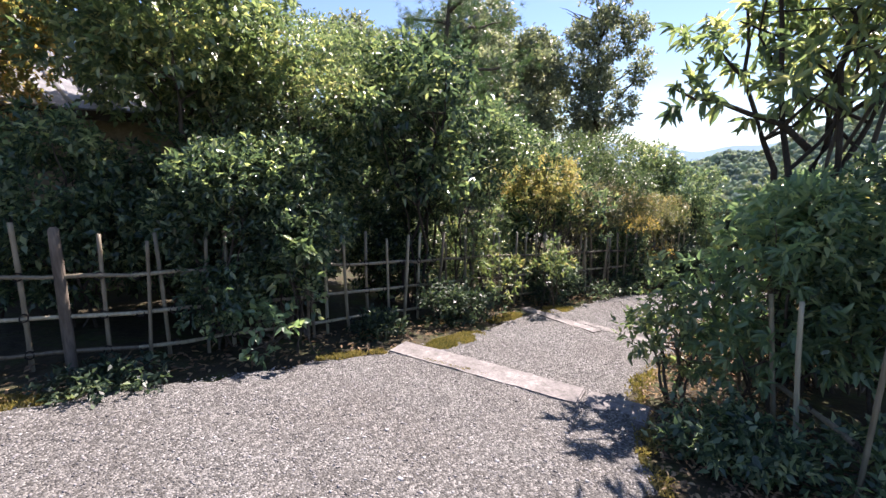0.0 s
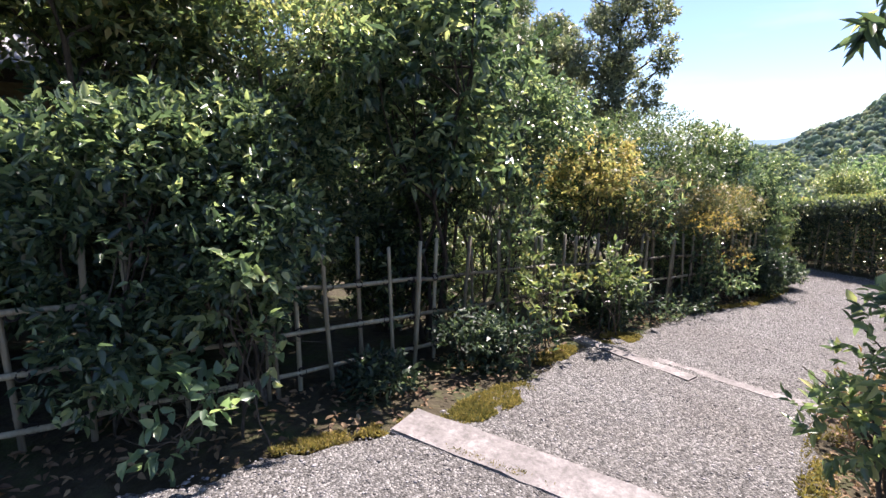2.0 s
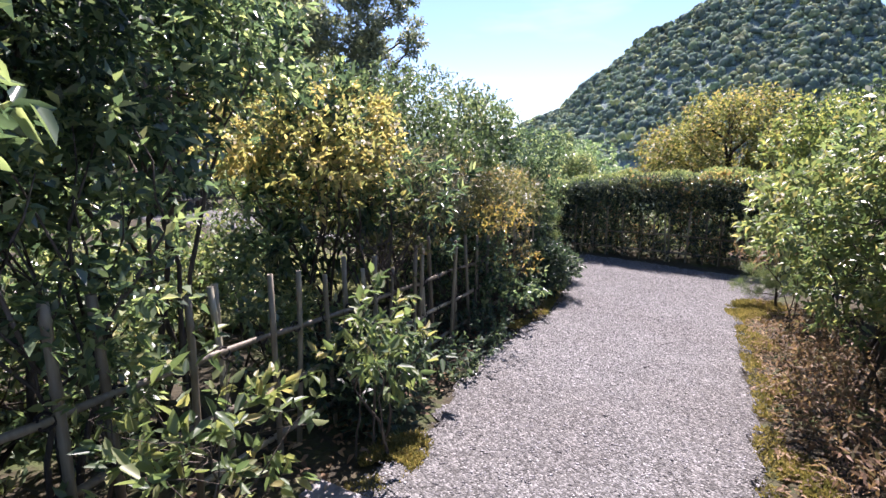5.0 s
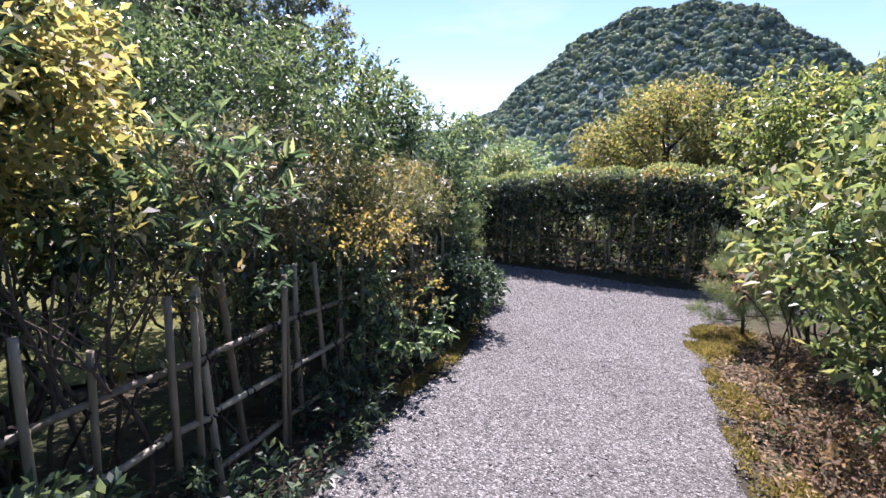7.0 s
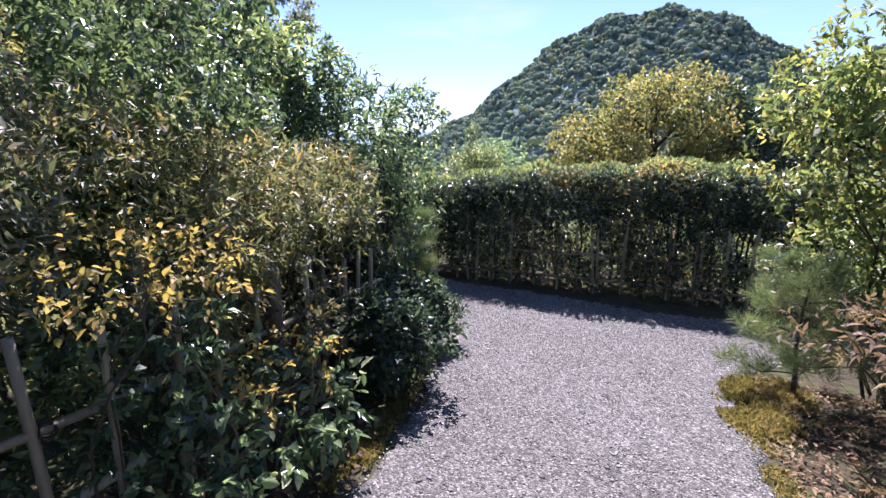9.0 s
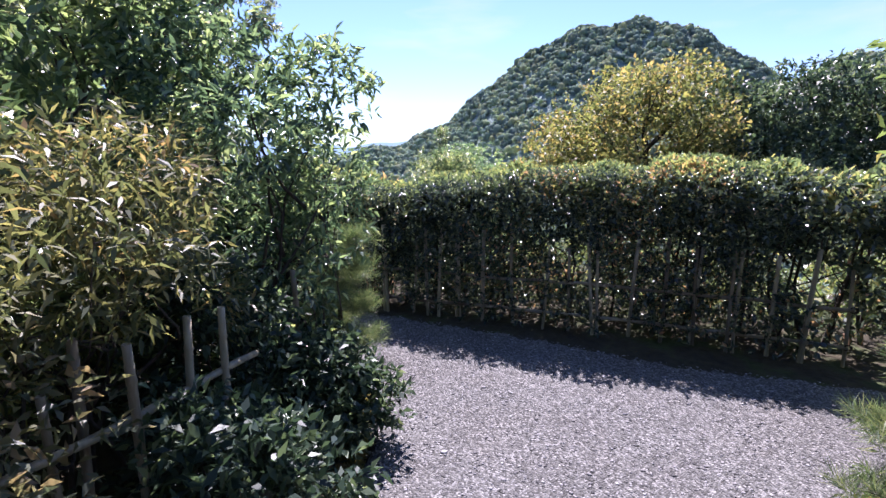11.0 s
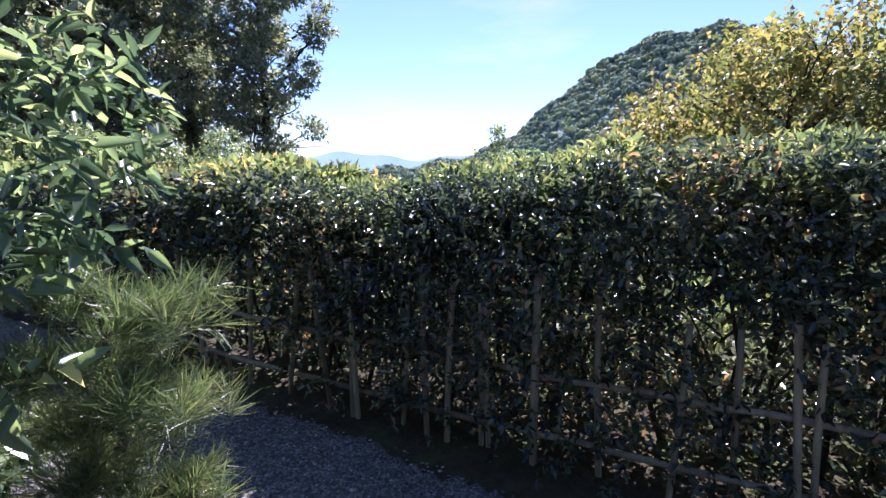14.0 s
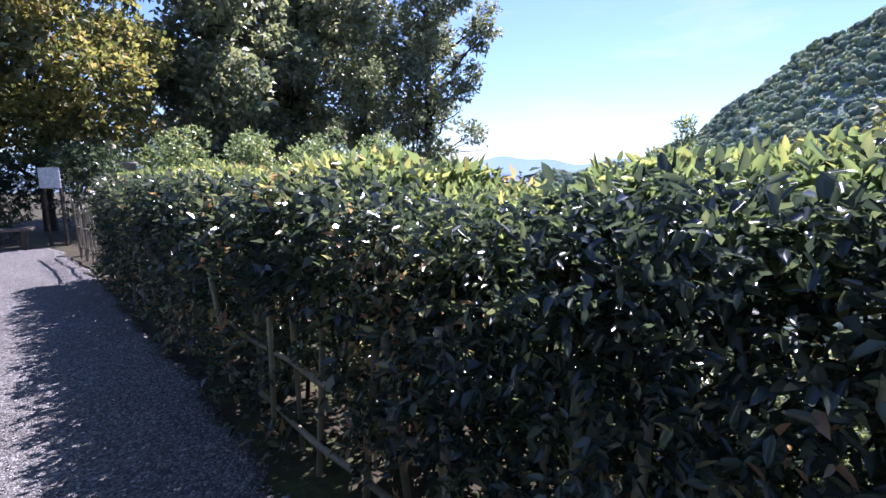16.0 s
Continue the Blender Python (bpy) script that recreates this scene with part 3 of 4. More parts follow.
rise = np.where(RS < 330, np.clip((RS - 130) / 200, 0, 1) ** 1.15, 1 - 0.5 * ((RS - 330) / 100) ** 2)
def hill_z(az, r, up):
    return -62 + (crest(az) * 330 + 62.8) * up + 2.0 * np.sin(az * 1.1) * np.sin(r * 0.06) * up


HX, HY = 3.2 + RS * np.sin(np.radians(AZ)), 6.4 + RS * np.cos(np.radians(AZ))
HZ = hill_z(AZ, RS, rise)
nr = len(rs)
i, j = np.meshgrid(np.arange(len(azs) - 1), np.arange(nr - 1), indexing="ij")
HF = np.stack([i * nr + j, i * nr + j + 1, (i + 1) * nr + j + 1, (i + 1) * nr + j], -1)
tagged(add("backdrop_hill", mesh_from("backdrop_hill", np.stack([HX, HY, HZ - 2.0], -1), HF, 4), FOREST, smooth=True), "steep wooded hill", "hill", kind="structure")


def far_woods(X, Y, Z, s, tall, per, blade):
    """Crowns of far woods: loose sprays of leafy clumps over a dome, in one mesh."""
    k = len(X)
    d = unit(R.normal(0, 1, (k, per, 3)) + np.array([0, 0, 0.5]))
    C = np.stack([X, Y, Z], -1)[:, None] + d * np.stack([s, s, s * tall], -1)[:, None] * R.uniform(0.6, 1.05, (k, per, 1))
    D = unit(np.cross(d.reshape(-1, 3), R.normal(0, 1, (k * per, 3))))
    L = blade * R.uniform(0.6, 1.5, k * per)
    return leaf_arrays(C.reshape(-1, 3), D, unit(d.reshape(-1, 3) + R.normal(0, 0.22, (k * per, 3))), L, L * 1.1, 0.2, 0.3, False)


def far_crowns(X, Y, Z, s, tall):
    """Uneven crowns of far woods, one closed dome a tree, in one mesh."""
    k, sides, rings = len(X), 8, 4
    th = np.linspace(1.0, 0.12, rings) * np.pi / 2 * 1.25
    ph = np.linspace(0, 2 * np.pi, sides, endpoint=False)
    d = np.stack([np.sin(th)[:, None] * np.cos(ph), np.sin(th)[:, None] * np.sin(ph), np.repeat(np.cos(th)[:, None], sides, 1)], -1)
    rad = s[:, None, None] * (1 + R.normal(0, 0.14, (k, rings, sides)))
    V = d[None] * rad[..., None] * np.stack([np.ones(k), np.ones(k), tall], -1)[:, None, None]
    V = V + np.stack([X, Y, Z], -1)[:, None, None]
    i, j = np.meshgrid(np.arange(rings - 1), np.arange(sides), indexing="ij")
    q = (j + 1) % sides
    f = np.stack([i * sides + j, i * sides + q, (i + 1) * sides + q, (i + 1) * sides + j], -1).reshape(-1, 4)
    top = (rings - 1) * sides + np.array([(0, 1, 2, 3), (0, 3, 4, 7), (4, 5, 6, 7)])
    f = np.concatenate([f, top])
    return V.reshape(-1, 3), (np.arange(k)[:, None, None] * (rings * sides) + f[None]).reshape(-1, 4)


k = 16000
az, r = R.uniform(22, 112, k), 345 - 215 * R.uniform(0, 1, k) ** 1.7
up = np.clip((r - 130) / 200, 0, 1) ** 1.15
where = 3.2 + r * np.sin(np.radians(az)), 6.4 + r * np.cos(np.radians(az)), hill_z(az, r, up) - 1.0
size, tall = 1.2 + 2.0 * R.uniform(0, 1, k) ** 2.5, R.uniform(0.7, 1.25, k)
V, F = join_arrays([far_crowns(*where, size * 0.85, tall), far_woods(*where, size * 1.05, tall, 8, 0.8)], 4)
# crown greens lifted towards blue, the distance haze is in their colour
FOREST_TREE = leaf_mat("hazed_hill_tree_crown", [(0, (.21, .29, .29)), (.4, (.25, .34, .315)), (.75, (.31, .39, .31)), (1, (.40, .43, .31))], 0.9, 0.6, 0.05, 1.15)
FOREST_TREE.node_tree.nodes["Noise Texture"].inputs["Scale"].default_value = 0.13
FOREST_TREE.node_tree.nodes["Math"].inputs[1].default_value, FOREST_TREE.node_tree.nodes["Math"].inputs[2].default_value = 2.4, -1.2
tagged(add("hill_forest", mesh_from("hill_forest", V, F, 4), FOREST_TREE, smooth=True), "mixed woods covering the hill, paled blue-green for haze", "forest", kind="stuff")

# ragged ridge strips for mountains and plain, haze put into their glowing colour
def ridge(name, az0, az1, dist, el0, el1, m, label):
    a = np.radians(np.linspace(az0, az1, 160))
    e = el0 + (el1 - el0) * (0.5 + 0.35 * np.sin(a * 23) + 0.15 * np.sin(a * 61 + 1))
    top = dist * np.tan(np.radians(e))
    x, y = dist * np.sin(a), dist * np.cos(a)
    V = np.concatenate([np.stack([x, y, np.full(160, -70.0)], -1), np.stack([x, y, top], -1), np.stack([x * 1.15, y * 1.15, top * 0.6 - 40], -1)])
    q = np.arange(159)
    F = np.concatenate([np.stack([q, q + 1, q + 161, q + 160], -1), np.stack([q + 160, q + 161, q + 321, q + 320], -1)])
    tagged(add(name, mesh_from(name, V, F, 4), m, smooth=True), label, "hills", kind="structure")


ridge("backdrop_mountains", -35, 42, 3400, 1.2, 2.3, HAZE, "far mountains beyond the plain, painted in glowing blue haze")
ridge("backdrop_plain", -35, 42, 1500, -0.9, 0.35, HAZE_NEAR, "town and woods on the plain, painted in glowing haze")

# ---- step stones ----
stone_slab("step_stone", (-0.42, 4.2), (1.02, 3.32), 0.29, 0.16, "long weathered granite step stone set across the gravel", "step stones")
stone_slab("step_stone", (1.04, 3.3), (1.42, 3.08), 0.27, 0.16, "short granite step stone in the shade", "step stones", 0.042)
stone_slab("step_stone", (1.06, 6.14), (1.74, 5.18), 0.15, 0.16, "narrow granite kerb stone flush with gravel", "step stones", 0.042)
stone_slab("step_stone", (1.62, 5.62), (2.52, 4.66), 0.13, 0.15, "narrow granite kerb stone half buried in gravel", "step stones", 0.034)

# ---- bamboo fences ----
def culm(h, r, seed):
    """A bamboo culm with swollen nodes, cut at the top."""
    g = np.random.default_rng(seed)
    z, rad, t = [0.0], [r], 0.0
    while t < h - 0.2:
        t += g.uniform(0.17, 0.26)
        if t < h - 0.05:
            z += [t - 0.012, t, t + 0.012]
            rad += [r * 0.97, r * 1.14, r * 0.97]
    z += [h, h, h - 0.03]
    rad += [r * 0.95, r * 0.72, r * 0.7]
    zz = np.array(z)
    bend = g.normal(0, 0.008, 2)
    p = np.stack([bend[0] * np.sin(zz * 2.5), bend[1] * np.sin(zz * 2.2), zz], -1)
    a = np.linspace(0, 2 * np.pi, 8, endpoint=False)
    V = p[:, None] + np.array(rad)[:, None, None] * np.stack([np.cos(a), np.sin(a), np.zeros(8)], -1)[None]
    i, j = np.meshgrid(np.arange(len(z) - 1), np.arange(8), indexing="ij")
    F = np.stack([i * 8 + j, i * 8 + (j + 1) % 8, (i + 1) * 8 + (j + 1) % 8, (i + 1) * 8 + j], -1)
    return mesh_from("post", V, F, 4)


CULMS = [culm(h, r, s) for s, (h, r) in enumerate([(1.05, .016), (0.98, .014), (1.10, .0175), (0.93, .013), (1.03, .0155)])]
SHORT = [culm(h, r, 20 + s) for s, (h, r) in enumerate([(0.92, .0155), (0.84, .0135), (0.98, .0165)])]


def knot_mesh():
    bm = bmesh.new()
    for a in (35, -35):
        v, f = tube([(0.024 * math.cos(t), 0.012 * math.sin(t) - 0.004, 0.026 * math.sin(t * 1)) for t in np.linspace(0, 6.0, 12)], np.full(12, 0.005), 5)
        m3 = np.array(Matrix.Rotation(radians(a), 3, "Y"))
        vs = [bm.verts.new(q) for q in v @ m3.T]
        for q in f:
            bm.faces.new([vs[w] for w in q])
    me = bpy.data.meshes.new("knot")
    bm.to_mesh(me)
    bm.free()
    return me


KNOT = knot_mesh()


def bamboo_fence(line, gap, rails, culms, label, log_every=16, double=0.25, seed=1, lean=2.0):
    """A four-eyed bamboo fence along a line: logs, culms, rails and rope knots."""
    g = np.random.default_rng(seed)
    spots = along(line, gap)
    x0, y0, _ = spots[0]
    ob = thing("bamboo_fence", x0, y0, float(land_z(x0, y0)), label, "fence", "bamboo fences")
    inv = Vector((x0, y0, float(land_z(x0, y0))))
    for n, (x, y, a) in enumerate(spots):
        z = float(land_z(np.float64(x), np.float64(y)))
        o = Vector((x, y, z - 0.04)) - inv
        side = 0.026 if n % 2 else -0.026
        off = Vector((-math.sin(a) * side, math.cos(a) * side, 0))
        if log_every and n % log_every == log_every - 1:
            v, f = tube([(0, 0, q) for q in (0, 0.3, 0.6, 0.85, 1.06, 1.08)], [0.038, 0.039, 0.037, 0.037, 0.035, 0.016], 10)
            add("log_post", mesh_from("log_post", v, f, 4), POSTWOOD, ob, "thick weathered log post", Matrix.Translation(o), True)
            continue
        for q in range(2 if g.uniform() < double else 1):
            sh = Vector((math.cos(a), math.sin(a), 0)) * (0.034 * q + g.normal(0, 0.02))
            add("post", culms[g.integers(len(culms))], BAMBOO, ob, at=Matrix.Translation(o + off + sh) @ pose(0, 0, 0, g.normal(0, lean), g.normal(0, lean), g.uniform(0, 360)), smooth=True)
        for h in rails:
            add("knot", KNOT, ROPE, ob, at=Matrix.Translation(o + Vector((0, 0, h + 0.04))) @ pose(0, 0, 0, 0, 0, math.degrees(a)))
    for (xa, ya), (xb, yb) in zip(line, line[1:]):
        za, zb = float(land_z(xa, ya)), float(land_z(xb, yb))
        for h in rails:
            p = np.linspace(0, 1, 9)[:, None]
            A, B = np.array([xa, ya, za + h]), np.array([xb, yb, zb + h])
            pts = A + (B - A) * p
            pts[1:-1] += g.normal(0, 0.007, (7, 3))
            v, f = tube(pts - np.array(inv), 0.0155 + 0.0016 * np.sin(np.arange(9) * 2.0), 8)
            add("rail", mesh_from("rail", v, f, 4), BAMBOO, ob, smooth=True)
    return ob


bamboo_fence(LEFT_FENCE[:4], 0.225, (0.13, 0.40, 0.69), CULMS, "weathered bamboo lattice fence tied with black rope", seed=3, log_every=17)
bamboo_fence(LEFT_FENCE[3:6], 0.235, (0.13, 0.40, 0.69), CULMS, "weathered bamboo lattice fence half hidden by shrubs", seed=4, log_every=0)
bamboo_fence(LEFT_FENCE[5:], 0.23, (0.13, 0.42, 0.70), CULMS, "greyed bamboo fence under overhanging shrubs", seed=5, log_every=10)
bamboo_fence([(5.3, 10.0), (4.7, 11.2), (3.5, 12.9)], 0.26, (0.15, 0.42, 0.70), CULMS, "bamboo fence behind the corner planting", seed=6, log_every=0)
bamboo_fence([(9.08, 8.35), (8.26, 9.86), (7.47, 11.06), (6.72, 12.24)], 0.27, (0.16, 0.47), SHORT, "low bamboo fence along the foot of the hedge", seed=7, log_every=0, lean=3.0)
bamboo_fence([(6.66, 12.34), (5.46, 14.42), (4.46, 16.12), (3.34, 18.0)], 0.27, (0.16, 0.47), SHORT, "low bamboo fence along the far hedge", seed=8, log_every=0, lean=3.0)
bamboo_fence([(3.3, 18.15), (2.75, 19.1), (1.9, 20.3)], 0.2, (0.2, 0.55, 0.85), CULMS, "open bamboo fence at the end of the hedge", seed=9, log_every=0)
bamboo_fence([(2.05, 2.2), (2.35, 3.7), (3.25, 4.55)], 0.42, (0.35,), CULMS, "sparse bamboo fence inside the shaded shrubs", seed=10, log_every=0, lean=6.0)

# ---- the clipped hedge ----
def hedge(line, thick, top, label, dens, seed, fine=True, leaf=0.075, low_gap=0.45):
    x0, y0 = line[0]
    z0 = float(land_z(x0, y0))
    ob = thing("hedge", x0, y0, z0, label, "hedge", "clipped hedges")
    pts = np.array(along(line, 0.05))
    ln = len(pts) * 0.05
    face, crown_n, back = int(ln * 520 * dens), int(ln * 560 * dens), int(ln * 160 * dens)

    def spot(n):
        k = R.integers(0, len(pts), n)
        a = pts[k, 2]
        return pts[k, :2] + R.uniform(-0.03, 0.03, (n, 2)), np.stack([np.sin(a), -np.cos(a)], -1) * -1.0, k

    out = []
    for n, where in ((face, "face"), (crown_n, "top"), (back, "back"), (int(face * 0.6), "core")):
        p, nrm, k = spot(n)
        u = R.uniform(0, 1, n)
        inw = -nrm if np.dot(nrm[0], [0.82, 0.57]) < 0 else nrm
        bulge = 0.05 * wobble(p[:, 0] * 2, p[:, 1] * 2 + u * 3, 2.0)
        if where == "face":
            h = 0.05 + 1.39 * u ** 0.8
            d = -0.13 + 0.30 * R.uniform(0, 1, n) ** 1.3 + bulge - 0.25 * np.clip(0.45 - h, 0, 1) + 0.11 * np.clip((h - 1.2) / 0.3, 0, 1) ** 2
            o = np.stack([-inw[:, 0], -inw[:, 1], np.full(n, 0.45)], -1)
            keep = (h > 0.8) | (wobble(p[:, 0] * 1.7 + h, p[:, 1] * 1.7 - h * 1.4, 2.6) > low_gap - 0.80) & (R.uniform(0, 1, n) < 0.55 + 0.5 * h)
        elif where == "top":
            d = thick * R.uniform(0.03, 1, n)
            h = 1.42 - 0.28 * np.abs(d / thick - 0.5) ** 2.5 * 4 + 0.07 * wobble(p[:, 0] * 1.3, p[:, 1] * 1.3, 4.0) - 0.1 * R.uniform(0, 1, n) ** 2
            o = np.stack([R.normal(0, 0.3, n), R.normal(0, 0.3, n), np.ones(n)], -1)
            keep = np.ones(n, bool)
        elif where == "back":
            h = 0.2 + 1.25 * u
            d = thick - 0.05 + bulge
            o = np.stack([inw[:, 0], inw[:, 1], np.full(n, 0.3)], -1)
            keep = (wobble(p[:, 0] * 2 + h, p[:, 1] * 2 - h, 2.6) > -0.35) | (h > 1.0)
        else:
            h = 0.06 + 1.34 * u
            d = thick * R.uniform(0.2, 0.85, n)
            o = R.normal(0, 1, (n, 3))
            keep = (wobble(p[:, 0] * 1.7 + h, p[:, 1] * 1.7 - h * 1.4, 2.6) > -0.42) | (h > 0.95) | (h < 0.5)
        q = p + inw * d[:, None] if np.ndim(d) else p
        z = ground_z(p[:, 0], p[:, 1]) + h * (top + 0.20 * np.clip((11.7 - p[:, 1]) / 1.2, 0, 1)) / 1.42
        P = np.stack([q[:, 0], q[:, 1], z], -1)[keep]
        out.append((where, P, unit(o[keep] + R.normal(0, 0.3, (keep.sum(), 3)))))
    org = np.array([x0, y0, z0])
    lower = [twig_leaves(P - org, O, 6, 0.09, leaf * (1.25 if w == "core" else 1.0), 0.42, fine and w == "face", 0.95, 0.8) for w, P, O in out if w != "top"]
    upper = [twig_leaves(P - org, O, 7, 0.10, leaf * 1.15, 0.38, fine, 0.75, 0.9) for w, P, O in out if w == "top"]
    # dark sides, pale yellow-green top: part of this tone is painted light
    add("side_foliage", mesh_from("side_foliage", *join_arrays(lower, 4), 4), LEAF_HEDGE_SHADE, ob, "glossy side leaves in a darker shade tone")
    add("top_foliage", mesh_from("top_foliage", *join_arrays(upper, 4), 4), LEAF_HEDGE_SUN, ob, "yellow-green shoots in a paler sun tone")
    tubes = []
    for x, y, a in along(line, 0.3):
        inw = np.array([0.82, 0.57])
        for _ in range(2):
            f = np.array([x, y]) + inw * thick * R.uniform(0.3, 0.7) + R.normal(0, 0.06, 2)
            z = float(ground_z(*f))
            foot, head = np.array([*f, z - 0.02]), np.array([*(f + R.normal(0, 0.14, 2)), z + R.uniform(1.0, 1.3)])
            tubes.append(limb(foot - org, head - org, 0.016, 0.008, 0.06))
            for _ in range(4):
                s = foot + (head - foot) * R.uniform(0.25, 0.8)
                tubes.append(limb(s - org, s + np.array([*R.normal(0, 0.2, 2), R.uniform(0.2, 0.5)]) - org, 0.007, 0.003))
    add("stem", mesh_from("stem", *join_arrays(tubes, 4), 4), BARK_DARK, ob, smooth=True)
    return ob


hedge(HEDGE_LINE[2:6], 0.9, 1.29, "clipped evergreen hedge with sunlit yellowing shoots", 2.6, 1, leaf=0.044)
hedge(HEDGE_LINE[5:], 0.95, 1.36, "clipped evergreen hedge along the gravel walk", 1.0, 2, fine=False, leaf=0.065)
hedge(HEDGE_LINE[:3], 0.9, 1.27, "clipped evergreen hedge behind the pine", 0.6, 3, fine=False)

for x, y, a in along(HEDGE_LINE[1:7], 0.8):
    S_at = (x + 1.5 * 0.82, y + 1.5 * 0.57)
    shrub("under_shrub", *S_at, R.uniform(0.95, 1.25), 0.72, 0.05, 620, 0.065, LEAF_MID if R.uniform() < 0.6 else LEAF_YG, "low leafy shrub growing behind the hedge", base=float(ground_z(*S_at)) - 0.35, stems=4, stem_r=0.009)

# ---- planting behind the left fence ----
S = shrub
S("camellia", -3.4, 4.3, 2.0, 0.85, 0.1, 3600, 0.072, LEAF_DARK, "dense dark glossy camellia behind the bamboo fence")
S("camellia", -2.4, 5.0, 1.85, 0.8, 0.15, 3600, 0.075, LEAF_DARK, "dark camellia with long pointed leaves behind the fence", ratio=0.36)
S("camellia", -4.3, 3.2, 1.5, 0.8, 0.1, 1600, 0.072, LEAF_MID, "low evergreen shrub behind the fence end")
S("camellia", -1.62, 5.6, 2.35, 0.85, 0.2, 4300, 0.06, LEAF_DARK, "tall glossy camellia behind the bamboo fence")
S("camellia_tree", -0.38, 5.72, 3.3, 0.8, 1.2, 950, 0.095, LEAF_DEEP, "dark camellia with large glossy leaves overhanging the fence", "tree", per=7, ratio=0.42, stems=4, stem_r=0.024, gap=0.2, bark=BARK_DARK, droop=0.3, fine=True)
S("camellia", -1.86, 3.98, 1.8, 0.46, 0.12, 1700, 0.062, LEAF_DEEP, "dense dark camellia swallowing the bamboo fence", fine=True, stem_r=0.012, gap=0.12)
S("camellia", -1.42, 4.34, 2.0, 0.42, 0.25, 1700, 0.06, LEAF_DEEP, "dense dark camellia leaning over the bamboo fence", fine=True, stem_r=0.012, gap=0.15)
S("camellia_tree", -2.6, 5.0, 3.85, 1.25, 2.12, 5600, 0.08, LEAF_MID, "camellia tree with spreading sunlit crown", "tree", stems=4, stem_r=0.03, gap=0.3)
S("oak_shrub", -1.6, 5.9, 3.35, 1.15, 1.75, 5200, 0.048, LEAF_MID, "small-leaved evergreen with sunlit outer twigs", stems=5, stem_r=0.026, gap=0.22)
S("holly", -0.38, 6.6, 3.5, 0.75, 0.9, 6400, 0.045, LEAF_HOLLY, "very dark upright holly rising above the fence", stem_r=0.022, gap=0.15)
S("camellia", 0.45, 7.05, 2.7, 0.7, 1.3, 1900, 0.07, LEAF_DARK, "tall camellia with bright shoot tips", stem_r=0.022, gap=0.45)
S("maple", -4.2, 4.4, 4.6, 0.95, 1.3, 3000, 0.06, LEAF_YELLOW, "yellow and orange autumn maple", "tree", stems=3, stem_r=0.03, gap=0.4, ratio=0.7)
S("round_shrub", 2.7, 9.85, 3.05, 1.3, 0.8, 8000, 0.052, LEAF_ROUND, "rounded fresh green evergreen shrub", stem_r=0.024, gap=0.18)
S("autumn_shrub", 1.45, 7.75, 2.15, 0.68, 1.1, 1700, 0.05, LEAF_AUTUMN, "spreading yellow autumn shrub over the fence", ratio=0.5, gap=0.5, lobes=22)
S("fence_shrub", 0.25, 6.12, 1.75, 0.4, 0.8, 520, 0.06, LEAF_MID, "airy green shrub growing through the bamboo fence", gap=0.45, lobes=14)
S("fence_shrub", -2.05, 4.25, 1.7, 0.45, 0.5, 800, 0.075, LEAF_DARK, "glossy camellia branches hanging over the fence", gap=0.4, lobes=14, ratio=0.36)
S("fence_shrub", 1.85, 7.35, 1.5, 0.4, 0.75, 380, 0.055, LEAF_OLIVE, "airy olive-green shrub growing through the bamboo fence", gap=0.45, lobes=14)
S("leafy_bush", 1.5, 7.85, 2.3, 0.55, 0.5, 420, 0.10, LEAF_DEEP, "evergreen bush with long whorled leaves", ratio=0.28, droop=0.25, per=9, fine=True, gap=0.3)
S("whorled_shrub", 2.3, 7.85, 1.85, 0.42, 0.85, 130, 0.085, LEAF_DEEP, "slender shrub with whorled long leaves over the fence", ratio=0.27, droop=0.25, per=9, fine=True, gap=0.2, tl=0.05, stem_r=0.009)
S("thin_leaved_shrub", 2.45, 8.5, 1.9, 0.62, 0.75, 2600, 0.06, LEAF_BRONZE, "grey-green thin-leaved shrub with russet tips", ratio=0.22, gap=0.3)
S("thin_leaved_shrub", 3.35, 9.1, 1.85, 0.75, 0.8, 3200, 0.058, LEAF_OLIVE, "olive and bronze thin-leaved shrub over the fence", ratio=0.22, gap=0.28)
S("thin_leaved_shrub", 4.2, 9.75, 1.7, 0.65, 0.7, 2400, 0.06, LEAF_OLIVE, "bronze thin-leaved shrub beside the corner tree", ratio=0.22, gap=0.3)
S("corner_shrub", 4.85, 9.95, 1.25, 0.42, 0.1, 1300, 0.055, LEAF_HOLLY, "dark dense shrub under the corner tree")
S("corner_tree", 5.15, 10.42, 2.55, 0.74, 0.75, 2500, 0.058, LEAF_DARK, "small evergreen tree with long sunlit leaves at the corner", "tree", fine=True, stems=4, stem_r=0.027, gap=0.36, ratio=0.34, bark=BARK_DARK, droop=0.3)
S("corner_shrub", 4.55, 10.9, 2.8, 0.72, 0.2, 1900, 0.085, LEAF_MID, "broad leafy shrub behind the corner fence", stem_r=0.024, ratio=0.38)
S("bush", 3.6, 11.9, 2.0, 0.9, 0.1, 2200, 0.08, LEAF_MID, "green bush beside the far walk")
S("bush", 0.5, 8.9, 1.1, 0.6, 0.1, 700, 0.065, LEAF_YG, "sunlit yellow-green bush in the garden behind", gap=0.35)
S("bush", -1.1, 7.0, 2.8, 0.9, 0.1, 2600, 0.07, LEAF_DARK, "dense evergreen bush in the garden behind")
S("bush", -0.4, 7.8, 1.4, 0.75, 0.1, 1300, 0.07, LEAF_MID, "leafy evergreen bush in the garden behind", gap=0.3)
S("bush", -0.75, 6.1, 1.15, 0.5, 0.05, 1100, 0.07, LEAF_DEEP, "dark low bush behind the bamboo fence", gap=0.25, stem_r=0.012)
